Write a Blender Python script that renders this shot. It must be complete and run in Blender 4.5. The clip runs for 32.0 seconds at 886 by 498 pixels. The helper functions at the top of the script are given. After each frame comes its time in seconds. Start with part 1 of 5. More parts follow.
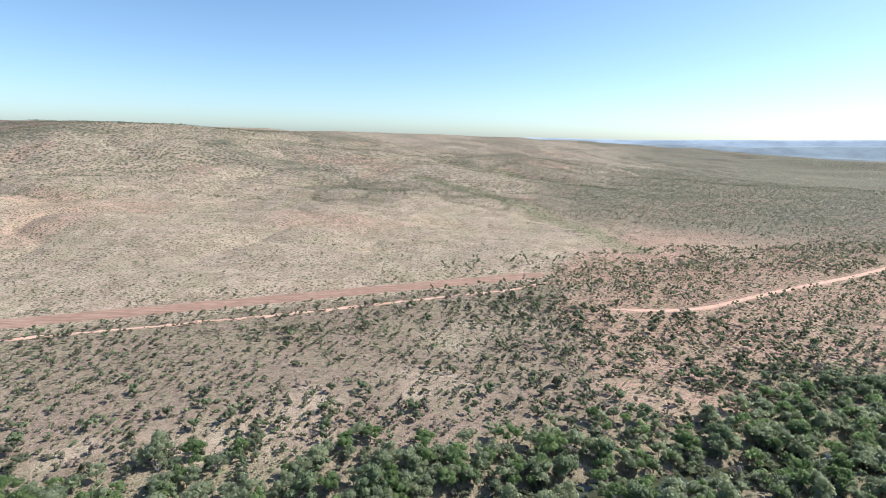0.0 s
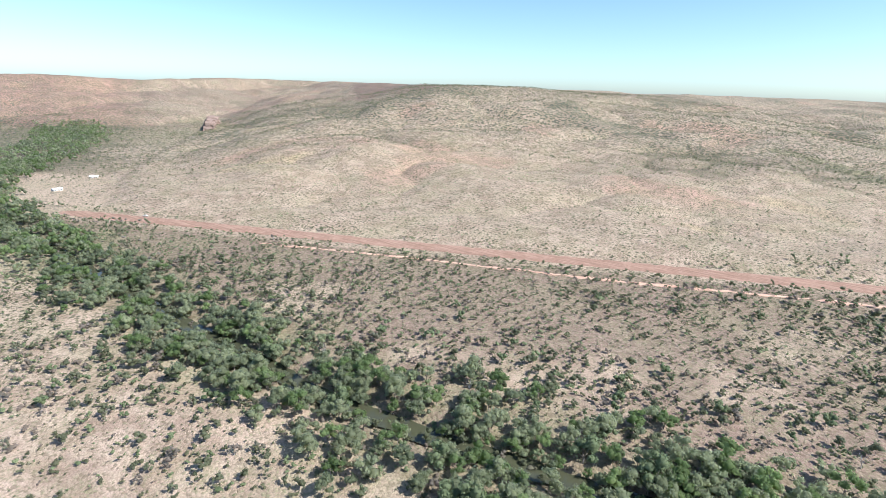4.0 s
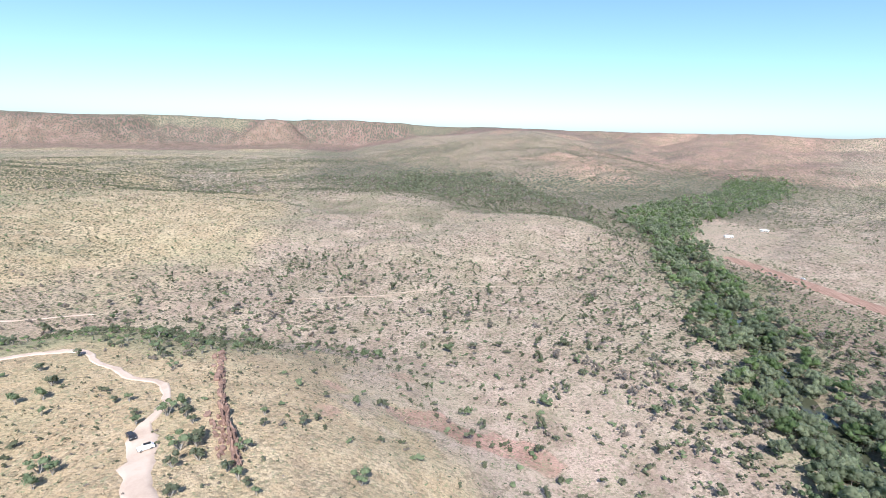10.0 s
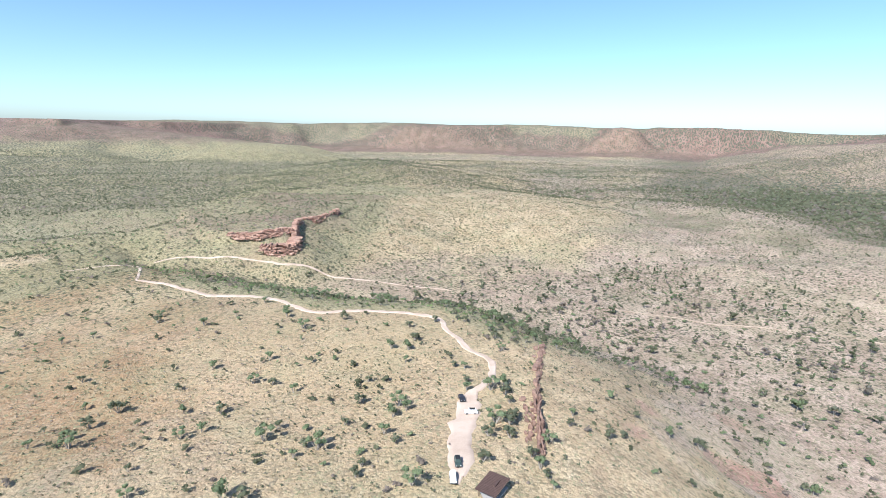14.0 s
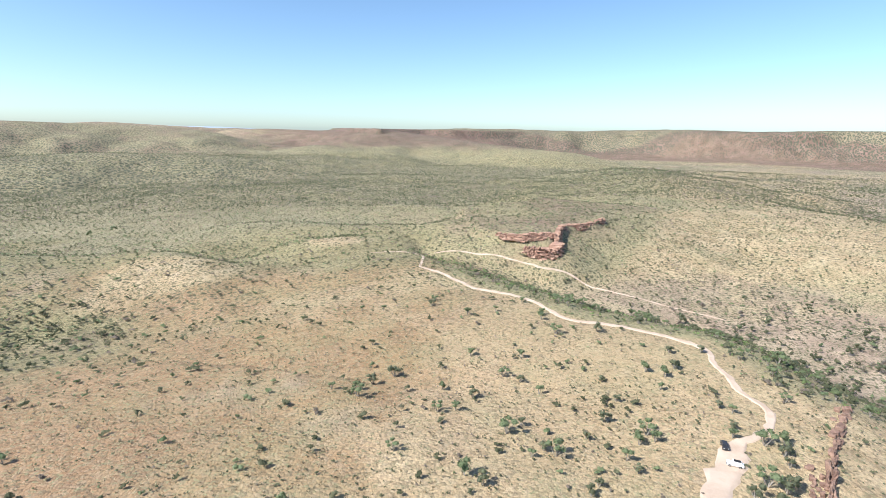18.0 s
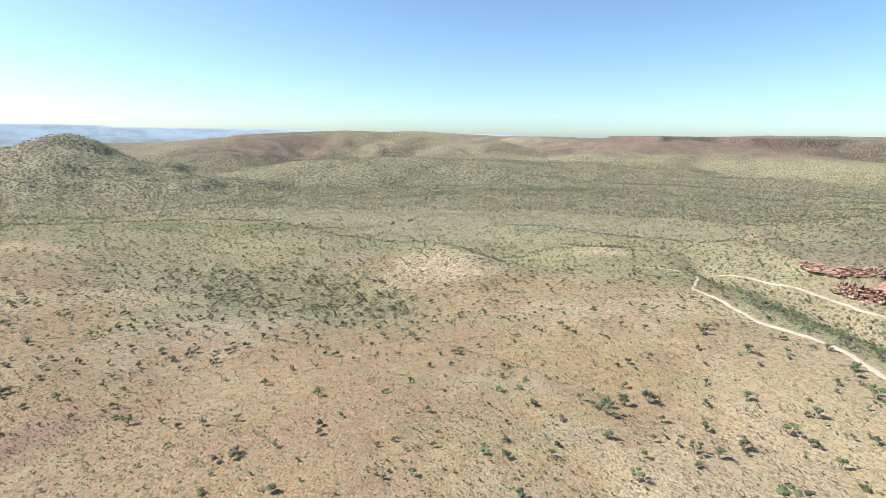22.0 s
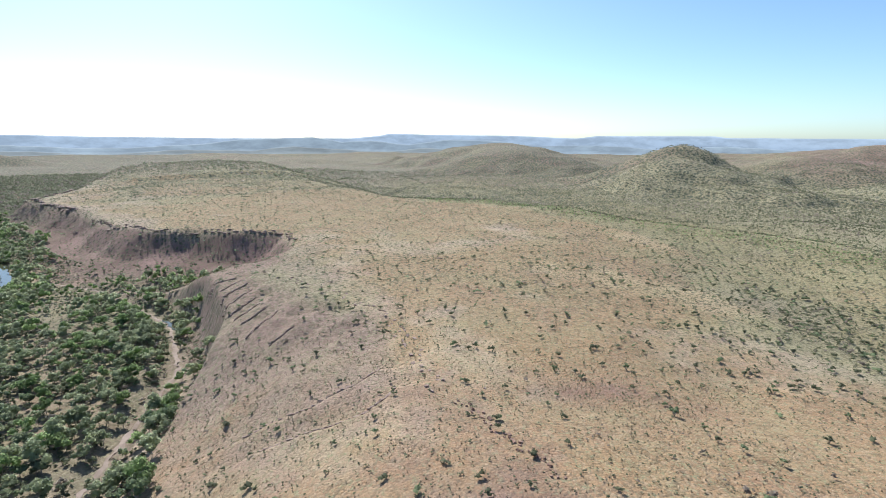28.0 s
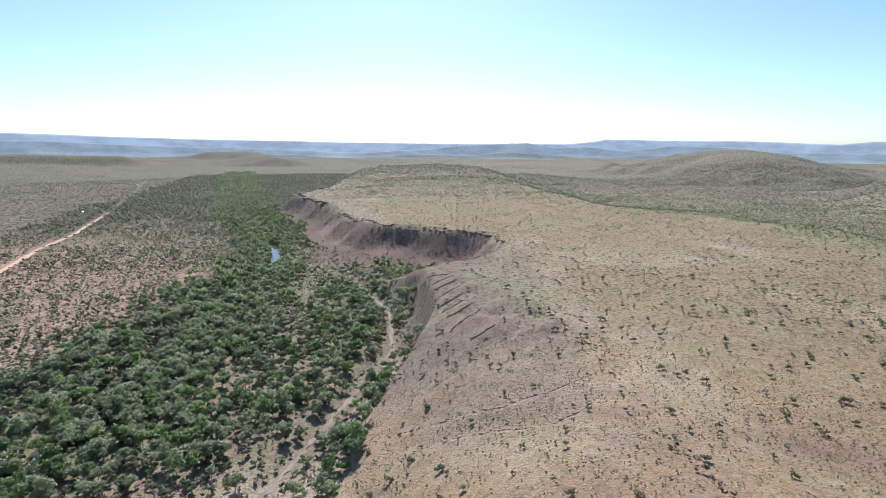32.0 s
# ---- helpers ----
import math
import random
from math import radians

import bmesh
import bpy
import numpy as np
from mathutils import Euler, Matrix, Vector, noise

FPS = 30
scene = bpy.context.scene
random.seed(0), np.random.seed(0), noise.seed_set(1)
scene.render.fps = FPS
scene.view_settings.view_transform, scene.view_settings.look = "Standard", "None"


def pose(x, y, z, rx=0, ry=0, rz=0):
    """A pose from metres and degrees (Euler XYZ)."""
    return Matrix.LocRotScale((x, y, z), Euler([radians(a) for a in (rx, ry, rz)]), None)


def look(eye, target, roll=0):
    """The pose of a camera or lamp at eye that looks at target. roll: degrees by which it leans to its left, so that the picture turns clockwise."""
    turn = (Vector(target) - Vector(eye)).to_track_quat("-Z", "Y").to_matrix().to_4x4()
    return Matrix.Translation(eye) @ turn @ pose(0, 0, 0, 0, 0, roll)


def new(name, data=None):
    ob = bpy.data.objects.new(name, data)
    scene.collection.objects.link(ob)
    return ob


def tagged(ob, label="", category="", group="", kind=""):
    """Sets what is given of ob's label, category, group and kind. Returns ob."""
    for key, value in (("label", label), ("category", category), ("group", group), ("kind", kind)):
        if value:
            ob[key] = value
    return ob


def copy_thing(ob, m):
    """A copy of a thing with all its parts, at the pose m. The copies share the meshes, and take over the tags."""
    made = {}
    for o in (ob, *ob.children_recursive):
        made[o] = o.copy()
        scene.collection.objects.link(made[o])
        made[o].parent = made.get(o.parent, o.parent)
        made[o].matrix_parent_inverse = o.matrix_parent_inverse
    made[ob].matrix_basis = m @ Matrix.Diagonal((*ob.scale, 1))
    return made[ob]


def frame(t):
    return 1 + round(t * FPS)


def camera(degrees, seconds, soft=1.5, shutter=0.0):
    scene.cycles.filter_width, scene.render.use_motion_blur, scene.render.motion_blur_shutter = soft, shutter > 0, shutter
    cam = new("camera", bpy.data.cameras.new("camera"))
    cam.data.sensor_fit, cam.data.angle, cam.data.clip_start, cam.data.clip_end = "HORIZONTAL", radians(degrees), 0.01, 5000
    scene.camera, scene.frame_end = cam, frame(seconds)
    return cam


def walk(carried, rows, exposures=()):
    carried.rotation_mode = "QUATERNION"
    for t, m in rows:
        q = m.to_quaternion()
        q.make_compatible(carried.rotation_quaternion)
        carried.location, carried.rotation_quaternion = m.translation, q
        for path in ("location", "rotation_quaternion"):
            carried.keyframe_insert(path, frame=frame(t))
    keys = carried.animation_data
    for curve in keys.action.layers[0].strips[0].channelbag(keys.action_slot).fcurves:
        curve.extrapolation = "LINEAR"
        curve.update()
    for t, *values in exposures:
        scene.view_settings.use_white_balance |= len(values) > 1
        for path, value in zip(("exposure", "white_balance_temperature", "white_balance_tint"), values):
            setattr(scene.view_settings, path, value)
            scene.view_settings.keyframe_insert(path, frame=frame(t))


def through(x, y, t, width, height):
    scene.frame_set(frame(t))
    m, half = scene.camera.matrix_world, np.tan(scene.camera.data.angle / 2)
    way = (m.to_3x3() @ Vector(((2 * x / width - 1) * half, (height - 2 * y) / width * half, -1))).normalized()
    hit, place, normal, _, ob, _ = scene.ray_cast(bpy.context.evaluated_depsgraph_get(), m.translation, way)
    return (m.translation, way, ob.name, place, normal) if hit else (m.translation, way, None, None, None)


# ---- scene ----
# The camera hovers in one place and turns a little more than three quarters round.
EYE_HEIGHT = 150.0
PATH = [
    (0.0, 77.55, -1.35, 0.30),
    (0.5, 76.21, -1.39, 3.34),
    (1.0, 74.99, -1.39, 6.84),
    (1.5, 74.01, -1.40, 10.47),
    (2.0, 73.26, -1.41, 14.45),
    (2.5, 72.95, -1.42, 18.98),
    (3.0, 72.89, -1.46, 24.59),
    (3.5, 72.83, -1.50, 30.73),
    (5.5, 72.68, -1.69, 48.41),
    (6.0, 72.57, -1.62, 54.18),
    (6.5, 72.51, -1.61, 59.42),
    (7.0, 72.50, -1.60, 62.34),
    (7.5, 72.45, -1.62, 66.14),
    (8.0, 74.94, -1.65, 69.69),
    (8.5, 77.29, -1.63, 74.31),
    (9.0, 77.20, -1.58, 83.74),
    (9.5, 77.02, -1.50, 95.16),
    (10.0, 76.96, -1.45, 102.03),
    (10.5, 76.98, -1.39, 107.70),
    (11.0, 77.04, -1.45, 112.07),
    (11.5, 77.04, -1.39, 116.07),
    (12.0, 77.06, -1.36, 119.45),
    (12.5, 77.11, -1.35, 121.92),
    (13.0, 77.09, -1.32, 125.99),
    (13.5, 77.03, -1.22, 132.11),
    (14.0, 76.99, -1.14, 138.23),
    (14.5, 76.99, -1.14, 143.75),
    (15.0, 77.00, -1.12, 147.74),
    (15.5, 77.07, -1.12, 151.28),
    (17.5, 77.21, -0.92, 163.81),
    (18.0, 77.25, -0.96, 167.15),
    (18.5, 77.27, -0.90, 170.94),
    (19.0, 77.31, -0.93, 174.48),
    (19.5, 77.38, -0.96, 178.01),
    (20.0, 77.39, -0.93, 182.24),
    (20.5, 77.44, -0.97, 186.20),
    (21.0, 77.48, -0.89, 189.70),
    (21.5, 77.54, -0.81, 192.92),
    (22.0, 77.58, -0.87, 196.36),
    (22.5, 77.59, -0.89, 200.07),
    (23.0, 77.62, -0.82, 204.26),
    (23.5, 77.62, -0.83, 209.20),
    (24.0, 77.61, -0.77, 215.35),
    (24.5, 77.61, -0.69, 221.62),
    (25.0, 77.62, -0.59, 226.25),
    (25.5, 77.64, -0.55, 231.67),
    (26.0, 77.70, -0.62, 237.56),
    (26.5, 77.76, -0.61, 243.59),
    (28.5, 78.02, -0.52, 259.41),
    (29.0, 78.10, -0.59, 262.55),
    (29.5, 78.15, -0.61, 265.11),
    (30.0, 78.18, -0.57, 267.65),
    (30.5, 78.22, -0.58, 270.31),
    (31.0, 78.28, -0.52, 272.99),
    (31.5, 78.32, -0.55, 276.18),
    (32.0, 78.36, -0.51, 279.04),
]
cam = camera(81.0, 32.0, soft=0.85)
walk(cam, [(t, pose(0, 0, EYE_HEIGHT, rx, ry, rz)) for t, rx, ry, rz in PATH],
     exposures=[(0, 0.78, 6050, 10), (3, 0.95, 6000, 10), (6, 1.05, 5850, 10), (7.5, 1.02, 5800, 10), (9, 0.97, 5800, 13), (13, 0.97, 5750, 11), (19, 0.95, 6200, 9), (24, 0.86, 6250, 6), (27, 0.75, 6100, 7), (32, 0.58, 5850, 11)])

# ---- light: a clear day, the sun east of the ridge ----
SUN_YAW, SUN_HEIGHT = 284.0, 44.0
to_sun = Vector((-math.sin(radians(SUN_YAW)) * math.cos(radians(SUN_HEIGHT)),
                 math.cos(radians(SUN_YAW)) * math.cos(radians(SUN_HEIGHT)), math.sin(radians(SUN_HEIGHT))))
sun = new("sun", bpy.data.lights.new("sun", "SUN"))
sun.data.energy, sun.data.angle, sun.data.color = 4.1, radians(0.53), (1.0, 0.95, 0.87)
sun.matrix_world = look(to_sun * 100, (0, 0, 0))
world = bpy.data.worlds.new("sky")
scene.world = world
world.use_nodes = True
sky = world.node_tree.nodes.new("ShaderNodeTexSky")
sky.sky_type, sky.sun_disc = "NISHITA", False
sky.sun_elevation, sky.sun_rotation = radians(SUN_HEIGHT), radians(360 - SUN_YAW)
sky.air_density, sky.dust_density, sky.ozone_density, sky.altitude = 0.78, 0.95, 1.2, 400
world.node_tree.nodes["Background"].inputs["Strength"].default_value = 0.101
tint = world.node_tree.nodes.new("ShaderNodeMix")
tint.data_type, tint.blend_type = "RGBA", "MULTIPLY"
tint.inputs[0].default_value, tint.inputs[7].default_value = 1.0, (0.92, 1.02, 1.04, 1.0)
world.node_tree.links.new(sky.outputs[0], tint.inputs[6])
world.node_tree.links.new(tint.outputs[2], world.node_tree.nodes["Background"].inputs["Color"])


# ---- materials ----
class Nodes:
    """A short way to wire a node material."""

    def __init__(self, name, roughness=0.9):
        self.m = bpy.data.materials.new(name)
        self.m.use_nodes = True
        self.t = self.m.node_tree
        self.b = self.t.nodes["Principled BSDF"]
        self.b.inputs["Roughness"].default_value = roughness
        self.b.inputs["Specular IOR Level"].default_value = 0.2
        self.p = self.t.nodes.new("ShaderNodeNewGeometry").outputs["Position"]

    def put(self, socket, value):
        if isinstance(value, bpy.types.NodeSocket):
            self.t.links.new(value, socket)
        elif isinstance(value, (int, float)):
            socket.default_value = value
        else:
            socket.default_value = (*value, 1.0)[:len(socket.default_value)]

    def noise(self, scale, detail=4.0, rough=0.55, stretch=None, at=None, distort=0.0):
        n = self.t.nodes.new("ShaderNodeTexNoise")
        n.inputs["Scale"].default_value, n.inputs["Detail"].default_value = scale, detail
        n.inputs["Roughness"].default_value, n.inputs["Distortion"].default_value = rough, distort
        src = at or self.p
        if stretch:
            v = self.t.nodes.new("ShaderNodeMapping")
            v.inputs["Rotation"].default_value = (0, 0, radians(stretch[3])) if len(stretch) > 3 else (0, 0, 0)
            v.inputs["Scale"].default_value = stretch[:3]
            self.t.links.new(src, v.inputs["Vector"])
            src = v.outputs[0]
        self.t.links.new(src, n.inputs["Vector"])
        return n.outputs["Fac"]

    def spots(self, scale, randomness=1.0):
        n = self.t.nodes.new("ShaderNodeTexVoronoi")
        n.inputs["Scale"].default_value, n.inputs["Randomness"].default_value = scale, randomness
        n.voronoi_dimensions = "2D"
        self.t.links.new(self.p, n.inputs["Vector"])
        return n.outputs["Distance"], n.outputs["Color"]

    def ramp(self, fac, lo, hi, a=0.0, b=1.0):
        n = self.t.nodes.new("ShaderNodeMapRange")
        n.interpolation_type = "SMOOTHSTEP"
        for i, v in enumerate((fac, lo, hi, a, b)):
            self.put(n.inputs[i], v)
        return n.outputs[0]

    def mix(self, fac, a, b, mode="MIX"):
        n = self.t.nodes.new("ShaderNodeMix")
        n.data_type, n.blend_type = "RGBA", mode
        self.put(n.inputs[0], fac)
        self.put(n.inputs[6], a)
        self.put(n.inputs[7], b)
        return n.outputs[2]

    def math(self, op, a, b=0.0):
        n = self.t.nodes.new("ShaderNodeMath")
        n.operation = op
        self.put(n.inputs[0], a)
        self.put(n.inputs[1], b)
        return n.outputs[0]

    def attr(self, name):
        n = self.t.nodes.new("ShaderNodeAttribute")
        n.attribute_name = name
        return n.outputs["Fac"]

    def object_random(self):
        return self.t.nodes.new("ShaderNodeObjectInfo").outputs["Random"]

    def island(self):
        return self.t.nodes.new("ShaderNodeNewGeometry").outputs["Random Per Island"]

    def bump(self, height, distance, strength=1.0):
        n = self.t.nodes.new("ShaderNodeBump")
        n.inputs["Distance"].default_value, n.inputs["Strength"].default_value = distance, strength
        self.t.links.new(height, n.inputs["Height"])
        self.t.links.new(n.outputs[0], self.b.inputs["Normal"])

    def colour(self, c):
        self.put(self.b.inputs["Base Color"], c)
        return self.m


def plain(name, rgb, roughness=0.6, metallic=0.0, vary=0.15, scale=3.0):
    n = Nodes(name, roughness)
    n.b.inputs["Metallic"].default_value = metallic
    dark = tuple(c * (1 - vary) for c in rgb)
    return n.colour(n.mix(n.noise(scale), dark, rgb))


def ground_material():
    n = Nodes("dry savanna ground", 0.95)
    grass, red, green, shale, sand, far = (n.attr(k) for k in ("straw", "red", "green", "shale", "sand", "far"))
    big, mid, fine = n.noise(0.006, 5, 0.6), n.noise(0.05, 6, 0.65), n.noise(0.9, 4, 0.75)
    tuft, litter = n.noise(1.6, 3, 0.7), n.noise(0.22, 5, 0.7)
    wander = lambda v, k=0.9: n.math("ADD", v, n.math("MULTIPLY", n.math("SUBTRACT", mid, 0.5), k))
    straw = n.mix(n.ramp(mid, 0.35, 0.68), (0.44, 0.32, 0.185), (0.59, 0.455, 0.285))
    soil = n.mix(n.ramp(mid, 0.35, 0.65), (0.345, 0.248, 0.188), (0.52, 0.395, 0.305))
    rust = n.mix(n.ramp(mid, 0.3, 0.7), (0.36, 0.20, 0.15), (0.57, 0.345, 0.27))
    purple = n.mix(n.ramp(litter, 0.35, 0.65), (0.215, 0.145, 0.115), (0.345, 0.245, 0.195))
    c = n.mix(n.ramp(n.math("ADD", wander(grass, 0.8), n.math("MULTIPLY", n.math("SUBTRACT", big, 0.5), 1.0)), 0.25, 0.75), soil, straw)
    c = n.mix(n.ramp(wander(shale), 0.35, 0.8), c, purple)
    c = n.mix(n.ramp(wander(red), 0.3, 0.75), c, rust)
    ochre = n.mix(n.ramp(litter, 0.3, 0.7), (0.24, 0.135, 0.066), (0.41, 0.26, 0.135))
    c = n.mix(n.ramp(wander(n.attr("ochre"), 0.7), 0.15, 0.7, 0.0, 0.85), c, ochre)
    herb = n.mix(n.ramp(litter, 0.3, 0.7), (0.19, 0.195, 0.10), (0.36, 0.35, 0.185))
    c = n.mix(n.math("MULTIPLY", n.ramp(wander(green, 1.1), 0.2, 0.9), 0.62), c, herb)
    c = n.mix(n.ramp(wander(sand), 0.4, 0.8, 0.0, 0.85), c, n.mix(litter, (0.45, 0.32, 0.24), (0.61, 0.47, 0.37)))
    # woodland floor darkened for leaf litter and, painted in, the shade of trees
    litter_and_shade = n.mix(n.ramp(litter, 0.3, 0.7), (0.105, 0.085, 0.065), (0.205, 0.165, 0.125))
    c = n.mix(n.ramp(wander(n.attr("woods"), 0.8), 0.3, 1.0, 0.0, 0.5), c, litter_and_shade)
    # stony and leafy litter
    c = n.mix(n.ramp(litter, 0.5, 0.66, 0.0, 0.6), c, n.mix(0.55, c, (0.13, 0.105, 0.075)))
    # grass hummocks a metre or so apart, each of its own shade, with bare ground between them
    d, shade = n.spots(0.85)
    grey = n.t.nodes.new("ShaderNodeSeparateColor")
    n.t.links.new(shade, grey.inputs[0])
    c = n.mix(n.ramp(grey.outputs[0], 0.55, 0.95, 0.0, 0.45), c, n.mix(0.45, c, (0.58, 0.48, 0.34)))
    c = n.mix(n.ramp(grey.outputs[1], 0.62, 0.95, 0.0, 0.8), c, n.mix(0.62, c, (0.12, 0.10, 0.06)))
    c = n.mix(n.ramp(d, 0.34, 0.6, 0.0, 0.35), c, n.mix(0.5, c, (0.17, 0.12, 0.085)))
    c = n.mix(n.ramp(fine, 0.48, 0.66, 0.0, 0.7), c, n.mix(0.6, c, (0.15, 0.115, 0.075)))
    sprout = n.noise(0.45, 5, 0.78)
    c = n.mix(n.math("MULTIPLY", n.ramp(sprout, 0.52, 0.64), n.ramp(n.noise(0.012, 5, 0.7), 0.3, 0.6, 0.25, 0.85)), c, n.mix(fine, (0.15, 0.155, 0.08), (0.32, 0.315, 0.18)))
    c = n.mix(n.ramp(n.noise(0.018, 6, 0.7), 0.42, 0.68, 0.0, 0.25), c, herb)
    clay = n.mix(n.ramp(n.noise(0.02, 5, 0.7), 0.35, 0.65), (0.15, 0.085, 0.075), (0.27, 0.165, 0.145))
    c = n.mix(n.ramp(n.math("ADD", n.attr("clay_and_shade"), n.math("MULTIPLY", n.math("SUBTRACT", n.noise(0.008, 6, 0.7), 0.5), 1.2)), 0.2, 0.75, 0.0, 0.82), c, clay)
    # low herbs and bushes too small to stand one by one
    d0, _ = n.spots(0.34)
    speck = n.math("MULTIPLY", n.ramp(d0, 0.2, 0.34, 1.0, 0.0), n.ramp(n.noise(0.03, 5, 0.7), 0.34, 0.54))
    c = n.mix(n.math("MULTIPLY", n.math("MULTIPLY", speck, n.attr("mid")), 0.85), c, n.mix(mid, (0.105, 0.10, 0.055), (0.21, 0.195, 0.11)))
    d2, _ = n.spots(0.16)
    speck = n.math("MULTIPLY", n.ramp(d2, 0.15, 0.26, 1.0, 0.0), n.ramp(n.noise(0.021, 5, 0.7), 0.34, 0.54))
    c = n.mix(n.math("MULTIPLY", n.math("MULTIPLY", speck, n.attr("mid")), 0.85), c, n.mix(mid, (0.06, 0.062, 0.038), (0.12, 0.12, 0.075)))
    # far off, shrubs are dots too small to stand as geometry, thicker where woodland grows
    d1, _ = n.spots(0.10)
    thick = n.math("ADD", n.noise(0.009, 5, 0.7), n.math("MULTIPLY", n.attr("woods"), 0.35))
    reach = n.math("ADD", 0.24, n.math("MULTIPLY", n.attr("woods"), 0.16))
    dot = n.math("MULTIPLY", n.ramp(n.math("SUBTRACT", d1, reach), -0.04, 0.08, 1.0, 0.0), n.ramp(thick, 0.26, 0.46))
    shrub = n.mix(n.ramp(mid, 0.3, 0.7), (0.06, 0.07, 0.05), (0.115, 0.125, 0.085))
    c = n.mix(n.math("MULTIPLY", n.math("MULTIPLY", dot, far), 0.88), c, shrub)
    n.bump(n.math("ADD", n.math("MULTIPLY", fine, 0.6), n.math("ADD", tuft, n.math("MULTIPLY", d, -0.7))), 0.45, 0.8)
    return n.colour(c)


def leaf_material(name, dark, light, dry=None, through=0.25):
    n = Nodes(name, 0.75)
    tint = n.attr("tint")
    c = n.mix(tint, dark, light)
    if dry:
        c = n.mix(n.ramp(tint, 0.74, 0.84), c, dry)
    c = n.mix(n.math("MULTIPLY", n.island(), 0.35), c, tuple(v * 0.75 for v in dark))
    n.colour(c)
    lit = n.t.nodes.new("ShaderNodeBsdfTranslucent")
    n.t.links.new(c, lit.inputs["Color"])
    both = n.t.nodes.new("ShaderNodeMixShader")
    both.inputs[0].default_value = through
    n.t.links.new(n.b.outputs[0], both.inputs[1])
    n.t.links.new(lit.outputs[0], both.inputs[2])
    n.t.links.new(both.outputs[0], n.t.nodes["Material Output"].inputs["Surface"])
    return n.m


def dirt_material(name, a, b, streak=0.0):
    n = Nodes(name, 0.95)
    mid, fine = n.noise(0.12, 5, 0.6), n.noise(2.5, 4, 0.7)
    along = n.noise(1.0, 3, 0.6, stretch=(0.03, 0.6, 1, -22.4))
    c = n.mix(n.ramp(mid, 0.3, 0.7), a, b)
    c = n.mix(n.ramp(along, 0.4, 0.65, 0.0, streak), c, tuple(v * 0.72 for v in a))
    c = n.mix(n.ramp(fine, 0.4, 0.8, 0.0, 0.25), c, tuple(min(1, v * 1.15) for v in b))
    n.bump(fine, 0.05, 0.5)
    return n.colour(c)


def rock_material(name, a, b, band=0.0):
    n = Nodes(name, 0.9)
    mid, fine = n.noise(0.25, 5, 0.65), n.noise(1.6, 5, 0.7)
    strata = n.noise(0.5, 3, 0.6, stretch=(0.08, 0.08, 1.6))
    c = n.mix(n.ramp(mid, 0.3, 0.7), a, b)
    c = n.mix(n.ramp(strata, 0.45, 0.6, 0.0, band), c, tuple(v * 0.45 for v in a))
    c = n.mix(n.ramp(fine, 0.5, 0.8, 0.0, 0.45), c, (0.10, 0.075, 0.06))
    n.bump(n.math("ADD", fine, strata), 0.35, 0.8)
    return n.colour(c)


def water_material():
    n = Nodes("still creek water", 0.06)
    n.b.inputs["Specular IOR Level"].default_value = 0.5
    n.bump(n.noise(1.2, 3, 0.6), 0.02, 0.4)
    return n.colour(n.mix(n.noise(0.05), (0.045, 0.05, 0.03), (0.085, 0.085, 0.05)))


GROUND = ground_material()
WATER = water_material()
GUM = leaf_material("river gum leaves", (0.28, 0.32, 0.20), (0.52, 0.55, 0.36), None, 0.74)
LUSH = leaf_material("lush fig leaves", (0.20, 0.275, 0.12), (0.39, 0.48, 0.23), None, 0.74)
BUSH = leaf_material("savanna shrub leaves", (0.115, 0.125, 0.072), (0.25, 0.255, 0.155), (0.29, 0.235, 0.195), 0.5)
SPRIG = leaf_material("bright green shrub leaves", (0.15, 0.195, 0.10), (0.295, 0.345, 0.19), None, 0.48)
WOODLEAF = leaf_material("savanna tree leaves", (0.18, 0.20, 0.12), (0.36, 0.38, 0.25), (0.36, 0.31, 0.27), 0.68)
TUFT = leaf_material("spinifex blades", (0.29, 0.235, 0.145), (0.53, 0.43, 0.28), None, 0.2)
BARK = plain("pale gum bark", (0.42, 0.37, 0.31), 0.85, 0, 0.5, 1.5)
DIRT = dirt_material("pale track dirt", (0.44, 0.33, 0.25), (0.57, 0.445, 0.35))
STRIP = dirt_material("graded red airstrip dirt", (0.29, 0.175, 0.125), (0.385, 0.25, 0.185), 0.8)
WORN = dirt_material("half overgrown track dirt", (0.33, 0.25, 0.18), (0.46, 0.36, 0.27))
REDROAD = dirt_material("red road dirt", (0.50, 0.30, 0.215), (0.60, 0.40, 0.30))
CREEKBED = dirt_material("creek bed stones", (0.22, 0.165, 0.13), (0.34, 0.27, 0.225))
ROCK = rock_material("red sandstone", (0.35, 0.20, 0.145), (0.53, 0.35, 0.26), 0.45)
# same sandstone again, its colour darkened for the fin's shadowed look
FINROCK = rock_material("shade-darkened red sandstone", (0.215, 0.13, 0.10), (0.36, 0.24, 0.18), 0.4)
GREYROCK = rock_material("purple-grey shale", (0.25, 0.175, 0.145), (0.38, 0.285, 0.235), 0.3)


# ---- the lie of the land ----
def smooth(a, b, x):
    u = np.clip((x - a) / (b - a), 0, 1)
    return u * u * (3 - 2 * u)


LATTICE = np.random.RandomState(7).rand(256, 256)


def value_noise(x, y):
    xi, yi = np.floor(x).astype(int), np.floor(y).astype(int)
    fx, fy = x - xi, y - yi
    fx, fy = fx * fx * (3 - 2 * fx), fy * fy * (3 - 2 * fy)
    g = lambda i, j: LATTICE[(xi + i) % 256, (yi + j) % 256]
    return (g(0, 0) * (1 - fx) + g(1, 0) * fx) * (1 - fy) + (g(0, 1) * (1 - fx) + g(1, 1) * fx) * fy


